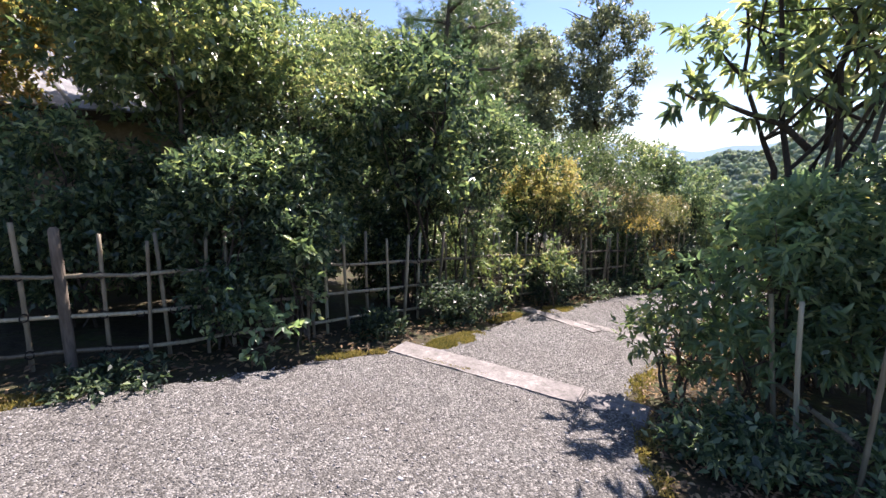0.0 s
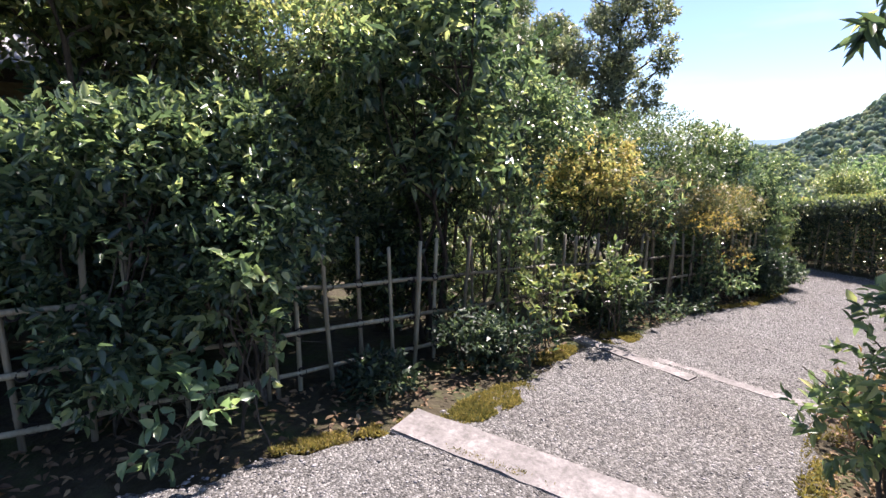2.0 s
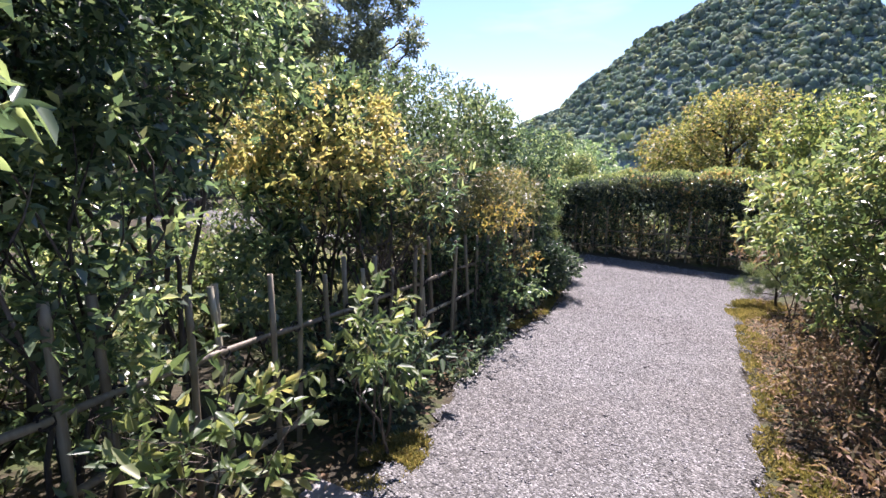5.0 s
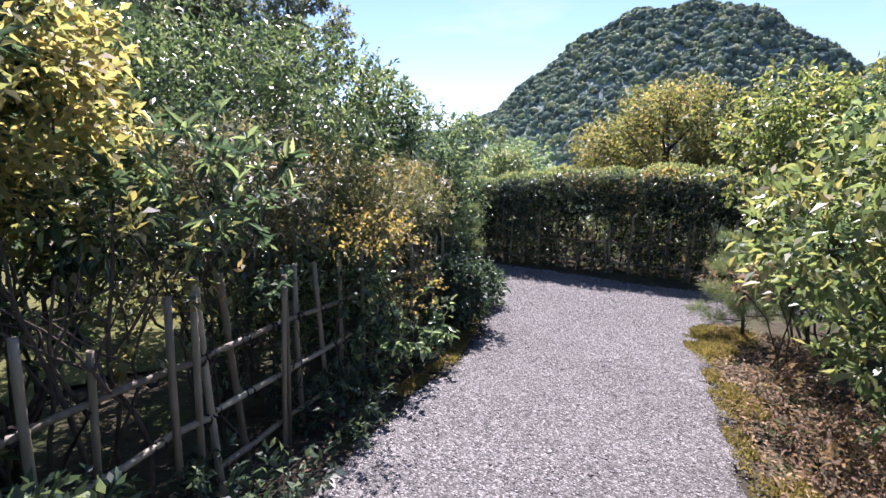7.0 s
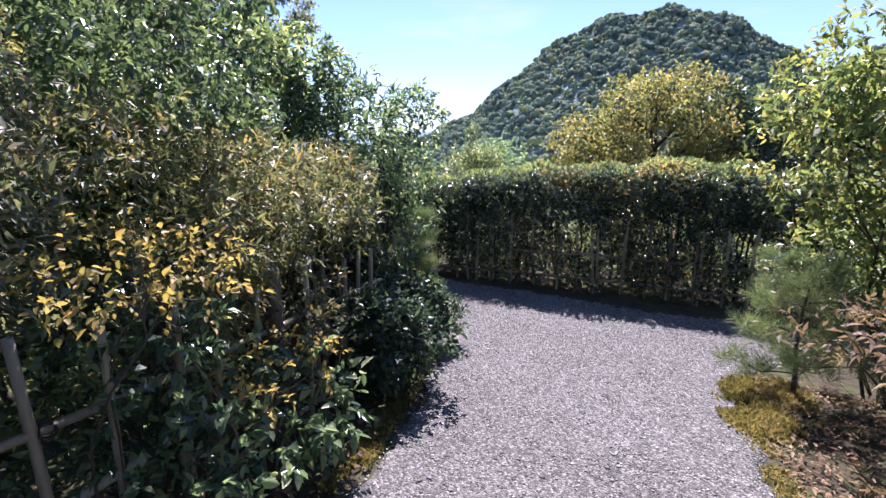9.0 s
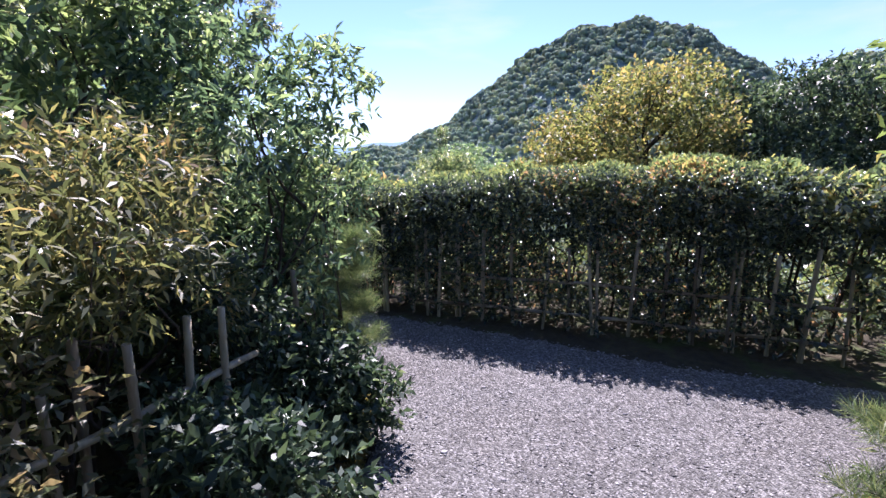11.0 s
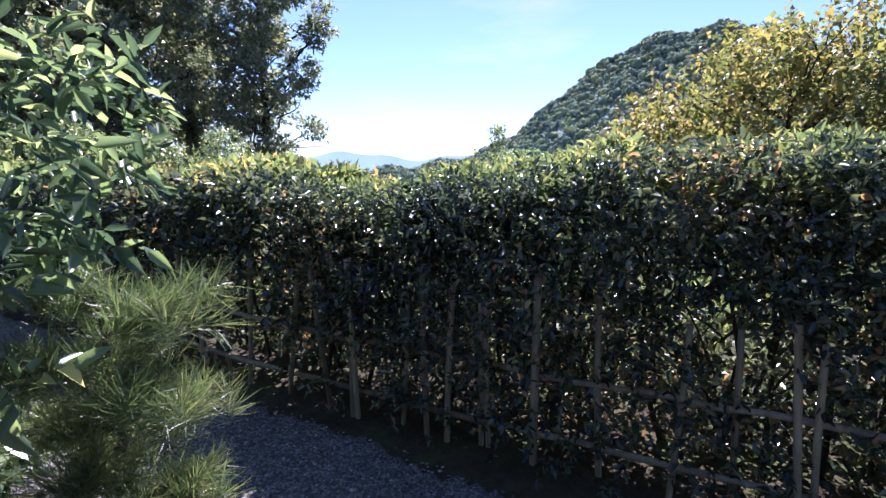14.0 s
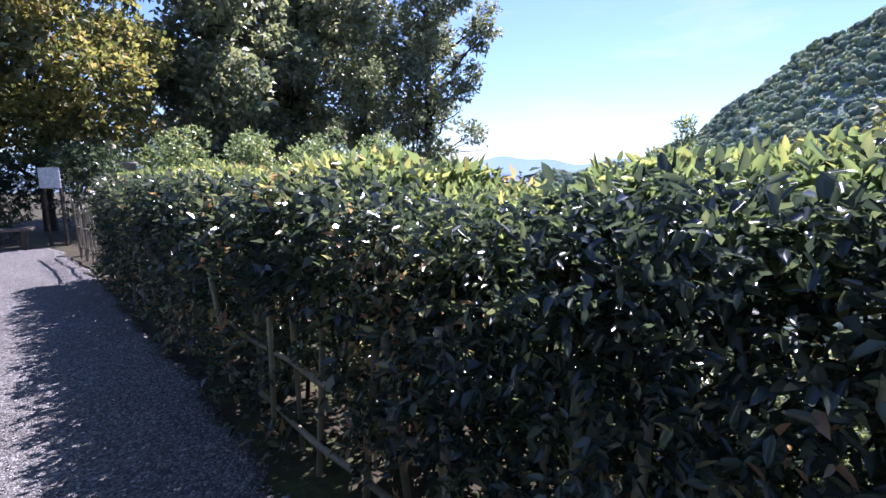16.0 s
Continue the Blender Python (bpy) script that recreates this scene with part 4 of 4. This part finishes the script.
S("bush", 0.1, 6.85, 0.9, 0.45, 0.1, 420, 0.06, LEAF_MID, "airy low bush behind the bamboo fence", gap=0.5, stem_r=0.012)
S("bush", 0.95, 7.6, 1.0, 0.45, 0.1, 500, 0.065, LEAF_MID, "airy low bush behind the bamboo fence", gap=0.45, stem_r=0.01)

S("leafy_shrub", 5.42, 10.62, 0.7, 0.3, 0.1, 150, 0.085, LEAF_MID, "low leafy shrub under the corner tree", per=7, ratio=0.42, stems=5, stem_r=0.007, lobes=9, gap=0.1)
S("corner_shrub", 5.05, 11.15, 1.0, 0.45, 0.05, 1000, 0.07, LEAF_DARK, "dark shrub at the turn of the walk")
S("corner_shrub", 4.3, 11.75, 1.2, 0.55, 0.05, 900, 0.08, LEAF_MID, "green shrub along the far walk")
S("bush", 1.6, 11.6, 2.2, 0.9, 0.1, 1500, 0.07, LEAF_MID, "green bush in the garden behind", gap=0.35)
S("bush", 3.6, 10.6, 2.3, 0.8, 0.1, 1900, 0.07, LEAF_MID, "evergreen bush between fence and garden")

# low planting in front of the left fence
S("low_shrub", -1.42, 3.68, 0.5, 0.3, 0.18, 42, 0.075, LEAF_GREEN, "sparse low shrub with pale sunlit leaves", per=6, ratio=0.55, stems=4, stem_r=0.007, lobes=7, gap=0.2, fine=True)
S("low_shrub", -1.2, 4.0, 1.12, 0.2, 0.4, 46, 0.07, LEAF_MID, "thin upright shrub with pale leaves", per=6, ratio=0.5, stems=3, stem_r=0.007, lobes=6, gap=0.2, fine=True)
for x, y, h, r, n, m, lab in (
        (-3.3, 2.6, 0.22, 0.4, 350, LEAF_HOLLY, "low dark ground shrub under the fence"), (-2.25, 3.0, 0.15, 0.3, 200, LEAF_HOLLY, "low dark ground shrub under the fence"),
        (-0.62, 4.62, 0.22, 0.25, 200, LEAF_HOLLY, "low dark shrub in front of the fence"), (0.0, 5.25, 0.46, 0.26, 260, LEAF_HOLLY, "dark shrub against the bamboo fence"),
        (0.3, 5.35, 0.42, 0.26, 190, LEAF_HOLLY, "low dark green shrub in front of the fence"), (1.55, 6.75, 0.55, 0.35, 700, LEAF_HOLLY, "dark low shrub at the gravel edge"),
        (2.3, 7.25, 0.26, 0.3, 130, LEAF_HOLLY, "low dark ground plant at the fence foot"), (3.0, 7.9, 0.3, 0.3, 150, LEAF_HOLLY, "low dark ground plant at the fence foot"),
        (4.7, 9.15, 0.75, 0.36, 900, LEAF_HOLLY, "dark mounded shrub at the corner"), (5.35, 9.8, 0.62, 0.32, 900, LEAF_HOLLY, "dark mounded shrub at the corner"),
        (5.5, 10.3, 0.5, 0.25, 500, LEAF_HOLLY, "dark low shrub beneath the corner tree")):
    S("ground_shrub", x, y, h, r, 0.03, n, 0.055, m, lab, stems=5, stem_r=0.006, lobes=8, gap=0.1)
S("leafy_shrub", 0.66, 5.75, 0.92, 0.36, 0.3, 105, 0.064, LEAF_YG, "low shrub with broad yellow-green leaves", per=7, ratio=0.42, stems=6, stem_r=0.008, lobes=10, gap=0.1, fine=True)
S("leafy_shrub", 0.42, 5.3, 0.42, 0.3, 0.08, 42, 0.075, LEAF_HOLLY, "low dark shrub with star-shaped leaf whorls", per=8, ratio=0.3, stems=5, stem_r=0.007, lobes=8, gap=0.1, fine=True, tl=0.04)
S("leafy_shrub", 1.42, 6.3, 0.92, 0.3, 0.5, 85, 0.066, LEAF_YG, "low shrub with yellowing sunlit leaves", per=7, ratio=0.4, stems=5, stem_r=0.008, lobes=9, gap=0.1, fine=True)
S("leafy_shrub", 3.9, 8.55, 0.68, 0.28, 0.2, 90, 0.075, LEAF_DARK, "leafy green shrub in front of the fence", per=7, ratio=0.42, stems=5, stem_r=0.007, lobes=9, gap=0.1, fine=True)
S("orange_maple", 3.25, 8.12, 1.34, 0.36, 1.1, 150, 0.026, LEAF_ORANGE, "thin maple sprays in orange leaf over the fence", per=6, ratio=0.6, stems=3, stem_r=0.006, lobes=8, gap=0.15, squash=0.3, fine=True, lift=0.0)
S("orange_maple", 3.72, 8.42, 0.85, 0.28, 0.6, 60, 0.028, LEAF_ORANGE, "low maple spray turning orange against the fence", per=6, ratio=0.6, stems=3, stem_r=0.006, lobes=7, gap=0.15, squash=0.3, fine=True, lift=0.0)
S("fence_shrub", 3.2, 8.5, 1.3, 0.4, 0.15, 560, 0.05, LEAF_DARK, "airy leafy shrub pressing against the bamboo fence", gap=0.4, lobes=14, stem_r=0.009)
S("fence_shrub", 3.85, 9.05, 1.35, 0.42, 0.15, 560, 0.05, LEAF_BRONZE, "airy grey-green shrub pressing against the bamboo fence", gap=0.4, lobes=14, stem_r=0.009)
S("fence_shrub", 2.65, 8.05, 1.1, 0.32, 0.2, 300, 0.05, LEAF_DARK, "airy dark shrub pressing against the bamboo fence", gap=0.4, lobes=14, stem_r=0.009)
S("leafy_shrub", 3.4, 8.22, 0.72, 0.26, 0.1, 90, 0.06, LEAF_DARK, "pale-leaved shrub growing before the fence", per=7, ratio=0.5, stems=5, stem_r=0.006, lobes=8, gap=0.15, fine=True)
pine("dwarf_pine", 5.9, 10.78, 1.12, 0.33, 0.12, 34, "small bright green pine at the walk's corner", 0.12, 0.0028, 38, trunk=0.022, boughs=15)
pine("tall_pine", 0.2, 15.0, 7.6, 2.6, 3.0, 60, "tall old pine in the garden behind", 0.22, 0.010, 34, NEEDLE_FAR, 0.16, 13)

# ---- planting on the right of the walk ----
S("chestnut_tree", 3.3, 3.9, 4.2, 0.6, 2.75, 300, 0.11, LEAF_YG, "tree with long yellowing leaves above the shade", "tree", per=8, ratio=0.28, stems=3, stem_r=0.026, lobes=9, droop=0.3)
loquat = S("loquat_tree", 3.05, 4.05, 4.3, 0.9, 2.1, 520, 0.14, LEAF_MID, "tree with long leathery leaves overhanging the walk", "tree", per=8, ratio=0.26, stems=5, stem_r=0.045, gap=0.3, lobes=14, bark=BARK_DARK, droop=0.35, fine=True)
# its long bough over the gravel, drooping leaves at the tip
bough = np.array([(-0.05, 0.0, 2.05), (-0.3, -0.02, 2.25), (-0.55, 0.03, 2.34), (-0.8, 0.06, 2.44), (-1.0, 0.05, 2.46), (-1.2, 0.04, 2.55)])
add("bough", mesh_from("bough", *tube(bough, np.linspace(0.03, 0.008, 6)), 4), BARK_DARK, loquat, "bare crooked bough", smooth=True)
spots = bough[[2, 3, 4, 4, 5, 5, 5]] + R.normal(0, 0.05, (7, 3))
V, F = twig_leaves(spots, unit(R.normal(0, 0.5, (7, 3)) + np.array([-0.4, 0, 0.1])), 9, 0.06, 0.15, 0.26, True, 1.0, 0.9, droop=0.45)
add("bough_leaves", mesh_from("bough_leaves", V, F, 4), LEAF_MID, loquat, "drooping long leaves")
S("bush", 2.25, 3.2, 1.8, 0.6, 0.35, 800, 0.085, LEAF_GREEN, "leafy bush with long sunlit upper leaves", gap=0.35, fine=True, ratio=0.34, droop=0.3, per=8)
S("bush", 2.85, 2.85, 2.1, 0.7, 0.6, 1500, 0.075, LEAF_DARK, "dark shaded bush inside the planting", gap=0.2)
S("bush", 3.5, 3.9, 1.8, 0.7, 0.3, 1700, 0.07, LEAF_OLIVE, "dull olive bush behind the path edge")
S("bush", 1.75, 3.45, 1.05, 0.32, 0.1, 460, 0.065, LEAF_MID, "small leafy bush at the path edge", gap=0.35, fine=True)
S("ground_shrub", 1.65, 2.6, 0.3, 0.35, 0.03, 350, 0.06, LEAF_DARK, "low dark ground planting in the shade", stem_r=0.006)
S("ground_shrub", 2.3, 2.1, 0.35, 0.55, 0.03, 450, 0.065, LEAF_DARK, "low dark ground planting in the shade", stem_r=0.006)
S("autumn_bush", 4.9, 5.55, 2.35, 0.75, 0.4, 2000, 0.066, LEAF_YG, "yellow-green autumn bush beside the walk", ratio=0.36)
S("autumn_bush", 6.0, 5.95, 2.6, 0.7, 0.6, 2600, 0.06, LEAF_DARK, "tall green bush with yellowing tips")
S("yellow_bush", 7.5, 7.12, 2.55, 0.85, 0.8, 2200, 0.065, LEAF_LIME, "bright yellow-green bush overhanging the gravel", ratio=0.4, gap=0.28)
S("bush", 7.9, 6.6, 2.6, 0.9, 0.3, 2400, 0.075, LEAF_MID, "green bush behind the yellow one")
pine("dwarf_pine", 7.1, 7.5, 1.0, 0.5, 0.12, 19, "small grey-green pine at the path's edge", 0.11, 0.0034, 45, trunk=0.02, boughs=15)
S("russet_fern", 5.75, 6.75, 1.0, 0.4, 0.86, 130, 0.05, LEAF_RUST, "russet dry spray hanging over the path edge", per=7, ratio=0.25, stems=3, stem_r=0.006, lobes=7, squash=0.3)
for x, y, h, r, n, lab in ((3.2, 4.85, 0.34, 0.28, 150, "low russet autumn ground shrub"), (3.9, 5.3, 0.42, 0.36, 200, "russet and green autumn ground shrub"), (4.55, 5.75, 0.45, 0.36, 200, "russet autumn ground shrub by the moss"),
                           (5.3, 6.2, 0.4, 0.36, 180, "dry russet ground shrub by the gravel"), (6.05, 6.75, 0.35, 0.3, 140, "dry russet ground shrub by the gravel"), (2.5, 4.2, 0.5, 0.4, 420, "mixed autumn ground shrub")):
    S("ground_shrub", x, y, h, r, 0.03, n, 0.048, LEAF_RUST, lab, stems=6, stem_r=0.005, ratio=0.3, lobes=8, gap=0.3)

# mostly hidden bushes, added to fill and shade the planting's inside
for x, y, h, r, m, lab in ((4.4, 4.2, 2.2, 0.9, LEAF_DARK, "dark bush added to fill and shade the planting"), (5.6, 4.9, 2.4, 0.9, LEAF_MID, "evergreen bush added to fill and shade the planting"), (6.9, 5.6, 2.6, 0.95, LEAF_DARK, "dark bush added to fill and shade the planting"),
                       (8.4, 5.6, 2.6, 0.9, LEAF_MID, "evergreen bush added as fill near the side walk"), (3.6, 2.6, 2.4, 0.9, LEAF_DARK, "dark bush added as fill and shade behind the fence")):
    S("bush", x, y, h, r, 0.1, 1700, 0.075, m, lab)

# ---- trees beyond the hedge ----
tree("yellow_tree", 13.6, 12.8, 4.2, 2.15, 1.2, 6400, 0.085, LEAF_YT, "spreading ochre-yellow autumn tree beyond the hedge", 0.12, gap=0.42, tl=0.22, freq=1.9, lobes=30)
tree("evergreen", 15.7, 11.3, 4.8, 1.8, 1.0, 5200, 0.09, LEAF_HOLLY, "dark evergreen beside the yellow tree", 0.12, gap=0.15, tl=0.16, freq=1.5)
tree("evergreen", 17.2, 9.9, 5.4, 2.0, 1.0, 4200, 0.10, LEAF_HOLLY, "dark evergreen beyond the hedge", 0.12, gap=0.15, tl=0.16, freq=1.5)
S("sapling", 13.19, 18.88, 4.1, 0.22, 2.3, 240, 0.075, LEAF_MID, "thin sapling standing above the hedge line", "tree", stems=2, stem_r=0.014, lift=1.5, per=6, lobes=8)
S("shrub", 12.9, 18.3, 3.3, 1.0, 0.4, 2600, 0.08, LEAF_MID, "shrub with tall thin tips beyond the hedge", lift=1.2)
S("shrub", 20.0, 25.0, 6.2, 2.4, 1.0, 2600, 0.16, LEAF_GREEN, "bright green tree top below the hill", fine=False)
tree("great_tree", 11.4, 37.2, 17.5, 3.3, 3.5, 6500, 0.22, LEAF_FAR, "tall old broadleaf tree with open crown", 0.3, gap=0.55, tl=0.4, freq=0.9, lobes=34)
tree("great_tree", 8.1, 43.7, 15.0, 3.0, 3.0, 5500, 0.23, LEAF_FAR, "tall old tree with ragged crown", 0.28, gap=0.5, tl=0.4, freq=0.9, lobes=28)
tree("dark_tree", 4.2, 36.0, 13.0, 3.8, 1.0, 6500, 0.26, LEAF_FAR, "dark dense tree at the garden's far side", 0.3, gap=0.34, tl=0.45, freq=0.6)
tree("dark_tree", 1.5, 31.0, 11.0, 3.6, 1.0, 6500, 0.24, LEAF_FAR, "dark dense tree at the garden's far side", 0.3, gap=0.3, tl=0.4, freq=0.7)
tree("yellow_maple", -1.2, 25.5, 7.6, 3.0, 1.8, 6000, 0.15, LEAF_YT, "tall ochre-yellow maple beyond the walk's end", 0.16, gap=0.25, tl=0.3, freq=0.9)
tree("dark_tree", -4.0, 23.0, 8.0, 3.0, 0.8, 5000, 0.2, LEAF_FAR, "dark tree closing the end of the walk", 0.2, gap=0.12, tl=0.3, freq=0.9)
for x, y, h, lab in ((7.6, 23.0, 2.5, "silvery shrub beyond the hedge"), (6.0, 23.5, 2.6, "grey-green shrub beyond the hedge"), (4.4, 23.5, 2.5, "grey-green shrub beyond the hedge"), (2.9, 23.2, 2.6, "white-flecked shrub beyond the hedge")):
    S("far_shrub", x, y, h, 0.95, 0.1, 1500, 0.08, LEAF_MID, lab, fine=False, lift=1.0)
S("end_shrub", 0.9, 23.4, 2.3, 1.1, 0.05, 2600, 0.08, LEAF_HOLLY, "dark shrub at the end of the walk", fine=False)
S("end_shrub", -1.3, 23.0, 2.2, 1.2, 0.05, 2400, 0.08, LEAF_HOLLY, "dark shrub at the end of the walk", fine=False)

# ---- garden hut behind the left shrubs ----
def box_bm(sx, sy, sz, c=(0, 0, 0), bev=0.004):
    bm = bmesh.new()
    bmesh.ops.create_cube(bm, size=1)
    bmesh.ops.scale(bm, vec=(sx, sy, sz), verts=bm.verts)
    bmesh.ops.bevel(bm, geom=bm.edges[:], offset=bev, segments=1, affect="EDGES")
    bmesh.ops.translate(bm, vec=c, verts=bm.verts)
    return bm


def hut():
    x, y, turn = -3.25, 5.65, 49.0
    ob = thing("garden_hut", x, y, float(ground_z(-3.6, 6.2)), "low garden hut with grey tiled roof", "hut", turn=turn)
    ln, run, eave, pitch = 4.2, 2.2, 2.1, 24.0
    part("wall", box_bm(ln - 0.9, 0.12, eave + 0.1, (0, 0.75, (eave + 0.1) / 2)), PLASTER, ob, "ochre plaster wall")
    part("wall", box_bm(0.12, 2.6, eave + 0.1, (-ln / 2 + 0.5, 2.05, (eave + 0.1) / 2)), PLASTER, ob, "ochre plaster wall")
    part("wall", box_bm(0.12, 2.6, eave + 0.1, (ln / 2 - 0.5, 2.05, (eave + 0.1) / 2)), PLASTER, ob, "ochre plaster wall")
    part("wall", box_bm(ln - 0.9, 0.12, eave + 0.1, (0, 3.35, (eave + 0.1) / 2)), PLASTER, ob, "ochre plaster wall")
    for sgn in (1, -1):
        m = Matrix.Translation((0, 0 if sgn > 0 else 2 * run * math.cos(radians(pitch)), eave)) @ pose(0, 0, 0, pitch * sgn, 0, 0)
        bm = box_bm(ln, run, 0.05, (0, sgn * run / 2, 0))
        bm.transform(m)
        roof = part("roof", bm, DARKWOOD, ob, "timber roof deck")
        bm = box_bm(ln, 0.03, 0.1, (0, -0.012 * sgn, -0.02))
        bm.transform(m)
        part("fascia", bm, DARKWOOD, roof)
        row = []
        k = 20
        for q in range(k):
            tx = -ln / 2 + ln * (q + 0.5) / k
            v, f = tube([(tx, sgn * s, 0.03) for s in np.linspace(-0.03, run + 0.02, 12)], 0.042 + 0.006 * (np.arange(12) % 2), 8)
            row.append((v, f))
        v, f = join_arrays(row, 4)
        v = (np.array(m.to_3x3()) @ v.T).T + np.array(m.translation)
        tiles = add("roof_tile", mesh_from("roof_tile", v, f, 4), TILE, roof, "grey rolled roof tiles", smooth=True)
        bm = box_bm(ln, run + 0.03, 0.02, (0, sgn * run / 2, 0.038))
        bm.transform(m)
        part("pan_tile", bm, TILE, roof)
    part("ridge_tile", box_bm(ln + 0.06, 0.16, 0.16, (0, run * math.cos(radians(pitch)), eave + run * math.sin(radians(pitch)) + 0.06), 0.03), TILE, ob)


hut()

# ---- the end of the walk ----
def end_post(x, y, h):
    v, f = tube([(0, 0, q) for q in (0, 0.5, 1.0, h - 0.05, h - 0.04, h, h)], [0.11, 0.11, 0.105, 0.105, 0.135, 0.13, 0.02], 10)
    ob = add("stone_post", mesh_from("stone_post", v, f, 4), STONE, at=Matrix.Translation((x, y, float(land_z(x, y)))))
    tagged(ob, "pale grey post with a flat cap", "post")


end_post(2.53, 21.2, 1.72)


def notice_board(x, y):
    z = float(land_z(x, y))
    ob = thing("notice_board", x, y, z, "plain white notice board on two posts", "sign", turn=-25)
    part("board", box_bm(0.55, 0.03, 0.42, (0, 0, 1.42), 0.006), WHITE, ob)
    for sx in (-0.22, 0.22):
        part("post", box_bm(0.05, 0.05, 1.3, (sx, 0.04, 0.65)), DARKWOOD, ob)


notice_board(0.75, 21.9)


def bench(x, y):
    z = float(land_z(x, y))
    ob = thing("bench", x, y, z, "low plank bench in the shade", "bench", turn=20)
    part("seat", box_bm(1.3, 0.32, 0.06, (0, 0, 0.42), 0.01), POSTWOOD, ob)
    for sx in (-0.5, 0.5):
        part("leg", box_bm(0.08, 0.26, 0.39, (sx, 0, 0.195)), DARKWOOD, ob)


bench(0.0, 21.2)

# ---- moss, tufts and litter ----
def strip_spots(line, n, w0, w1, side):
    pts = np.array(along(line, 0.04))
    k = R.integers(0, len(pts), n)
    nrm = np.stack([-np.sin(pts[k, 2]), np.cos(pts[k, 2])], -1) * side
    return pts[k, :2] + nrm * R.uniform(min(w0, w1), max(w0, w1), (n, 1))


def moss_patch(name, spots, label, h=0.022):
    """Short moss blades, all in one mat with bare spots and a ragged rim."""
    spots = spots[wobble(spots[:, 0] + 3, spots[:, 1], 7.0) + wobble(spots[:, 1], spots[:, 0], 17.0) * 0.6 > -0.45]
    k = len(spots)
    z = ground_z(spots[:, 0], spots[:, 1]) + 0.012
    P = np.stack([spots[:, 0], spots[:, 1], z + 0.012 * wobble(spots[:, 0], spots[:, 1], 6)], -1)
    D = unit(R.normal(0, 0.6, (k, 3)) * np.array([1, 1, 0.3]) + np.array([0, 0, 0.8]))
    L = h * R.uniform(0.7, 1.9, k)
    V, F = leaf_arrays(P, D, unit(R.normal(0, 1, (k, 3))), L, L * 0.35, 0.1, 0.2, False)
    tagged(add(name, mesh_from(name, V, F, 4), MOSS_BLADE), label, "moss", kind="stuff")


def disc_spots(x, y, a, b, turn, n):
    q, r = R.uniform(0, 6.283, n), np.sqrt(R.uniform(0, 1, n)) * (1 + 0.15 * np.sin(3 * R.uniform(0, 6.28, n)))
    u, v = np.cos(q) * r * a, np.sin(q) * r * b
    c, s = math.cos(radians(turn)), math.sin(radians(turn))
    return np.stack([x + u * c - v * s, y + u * s + v * c], -1)


moss_patch("moss", np.concatenate([disc_spots(0.12, 4.55, 0.42, 0.13, 50, 16000), disc_spots(-0.5, 4.12, 0.2, 0.07, 30, 4500), disc_spots(-0.85, 3.9, 0.2, 0.07, 30, 3500), disc_spots(0.1, 3.78, 0.3, 0.025, -31, 2500),
                                  disc_spots(1.5, 6.22, 0.3, 0.14, 40, 11000), disc_spots(0.75, 5.6, 0.3, 0.1, 50, 6000)]), "yellow-green moss beside the step stones")
moss_patch("moss", np.concatenate([strip_spots(RIGHT_EDGE[3:13], 9000, 0.06, -0.10, -1), disc_spots(3.35, 5.18, 0.32, 0.12, 40, 5000), disc_spots(4.6, 6.02, 0.3, 0.1, 35, 4000), disc_spots(5.6, 6.75, 0.3, 0.12, 35, 4000)]), "golden moss along the gravel's edge")
moss_patch("moss", np.concatenate([strip_spots(LEFT_EDGE[9:14], 12000, 0.0, 0.14, 1), disc_spots(5.8, 10.55, 0.28, 0.2, 60, 9000)]), "moss under the shrubs at the corner")
moss_patch("moss", disc_spots(6.75, 7.55, 0.5, 0.28, 20, 16000), "golden moss under the small pine", 0.03)
moss_patch("moss", np.concatenate([disc_spots(-2.75, 2.62, 0.5, 0.12, 30, 4000), disc_spots(-4.6, 2.4, 0.9, 0.5, 30, 9000)]), "green moss in the shade of the fence")


def litter(name, spots, label, size=0.05):
    k = len(spots)
    P = np.stack([spots[:, 0], spots[:, 1], ground_z(spots[:, 0], spots[:, 1]) + 0.03 + R.uniform(0, 0.02, k)], -1)
    a = R.uniform(0, 6.28, k)
    D = unit(np.stack([np.cos(a), np.sin(a), R.normal(0, 0.25, k)], -1))
    L = size * R.uniform(0.6, 1.3, k)
    V, F = leaf_arrays(P, D, unit(np.array([0, 0, 1]) + R.normal(0, 0.3, (k, 3))), L, L * 0.45, 0.25, 0.1)
    tagged(add(name, mesh_from(name, V, F, 4), LITTER), label, "leaf litter", kind="stuff")


litter("leaf_litter", strip_spots(RIGHT_EDGE[3:13], 9500, -0.05, -1.1, -1), "dry russet leaves on the bare soil", 0.034)
litter("leaf_litter", strip_spots(LEFT_EDGE[2:12], 1600, 0.05, 0.7, 1), "fallen leaves under the left shrubs")
S("leafy_sapling", 5.58, 10.38, 1.62, 0.32, 1.0, 46, 0.062, LEAF_MID, "slender sapling with broad drooping sunlit leaves", "tree", per=6, ratio=0.4, stems=3, stem_r=0.009, lobes=8, gap=0.2, droop=0.4, fine=True)
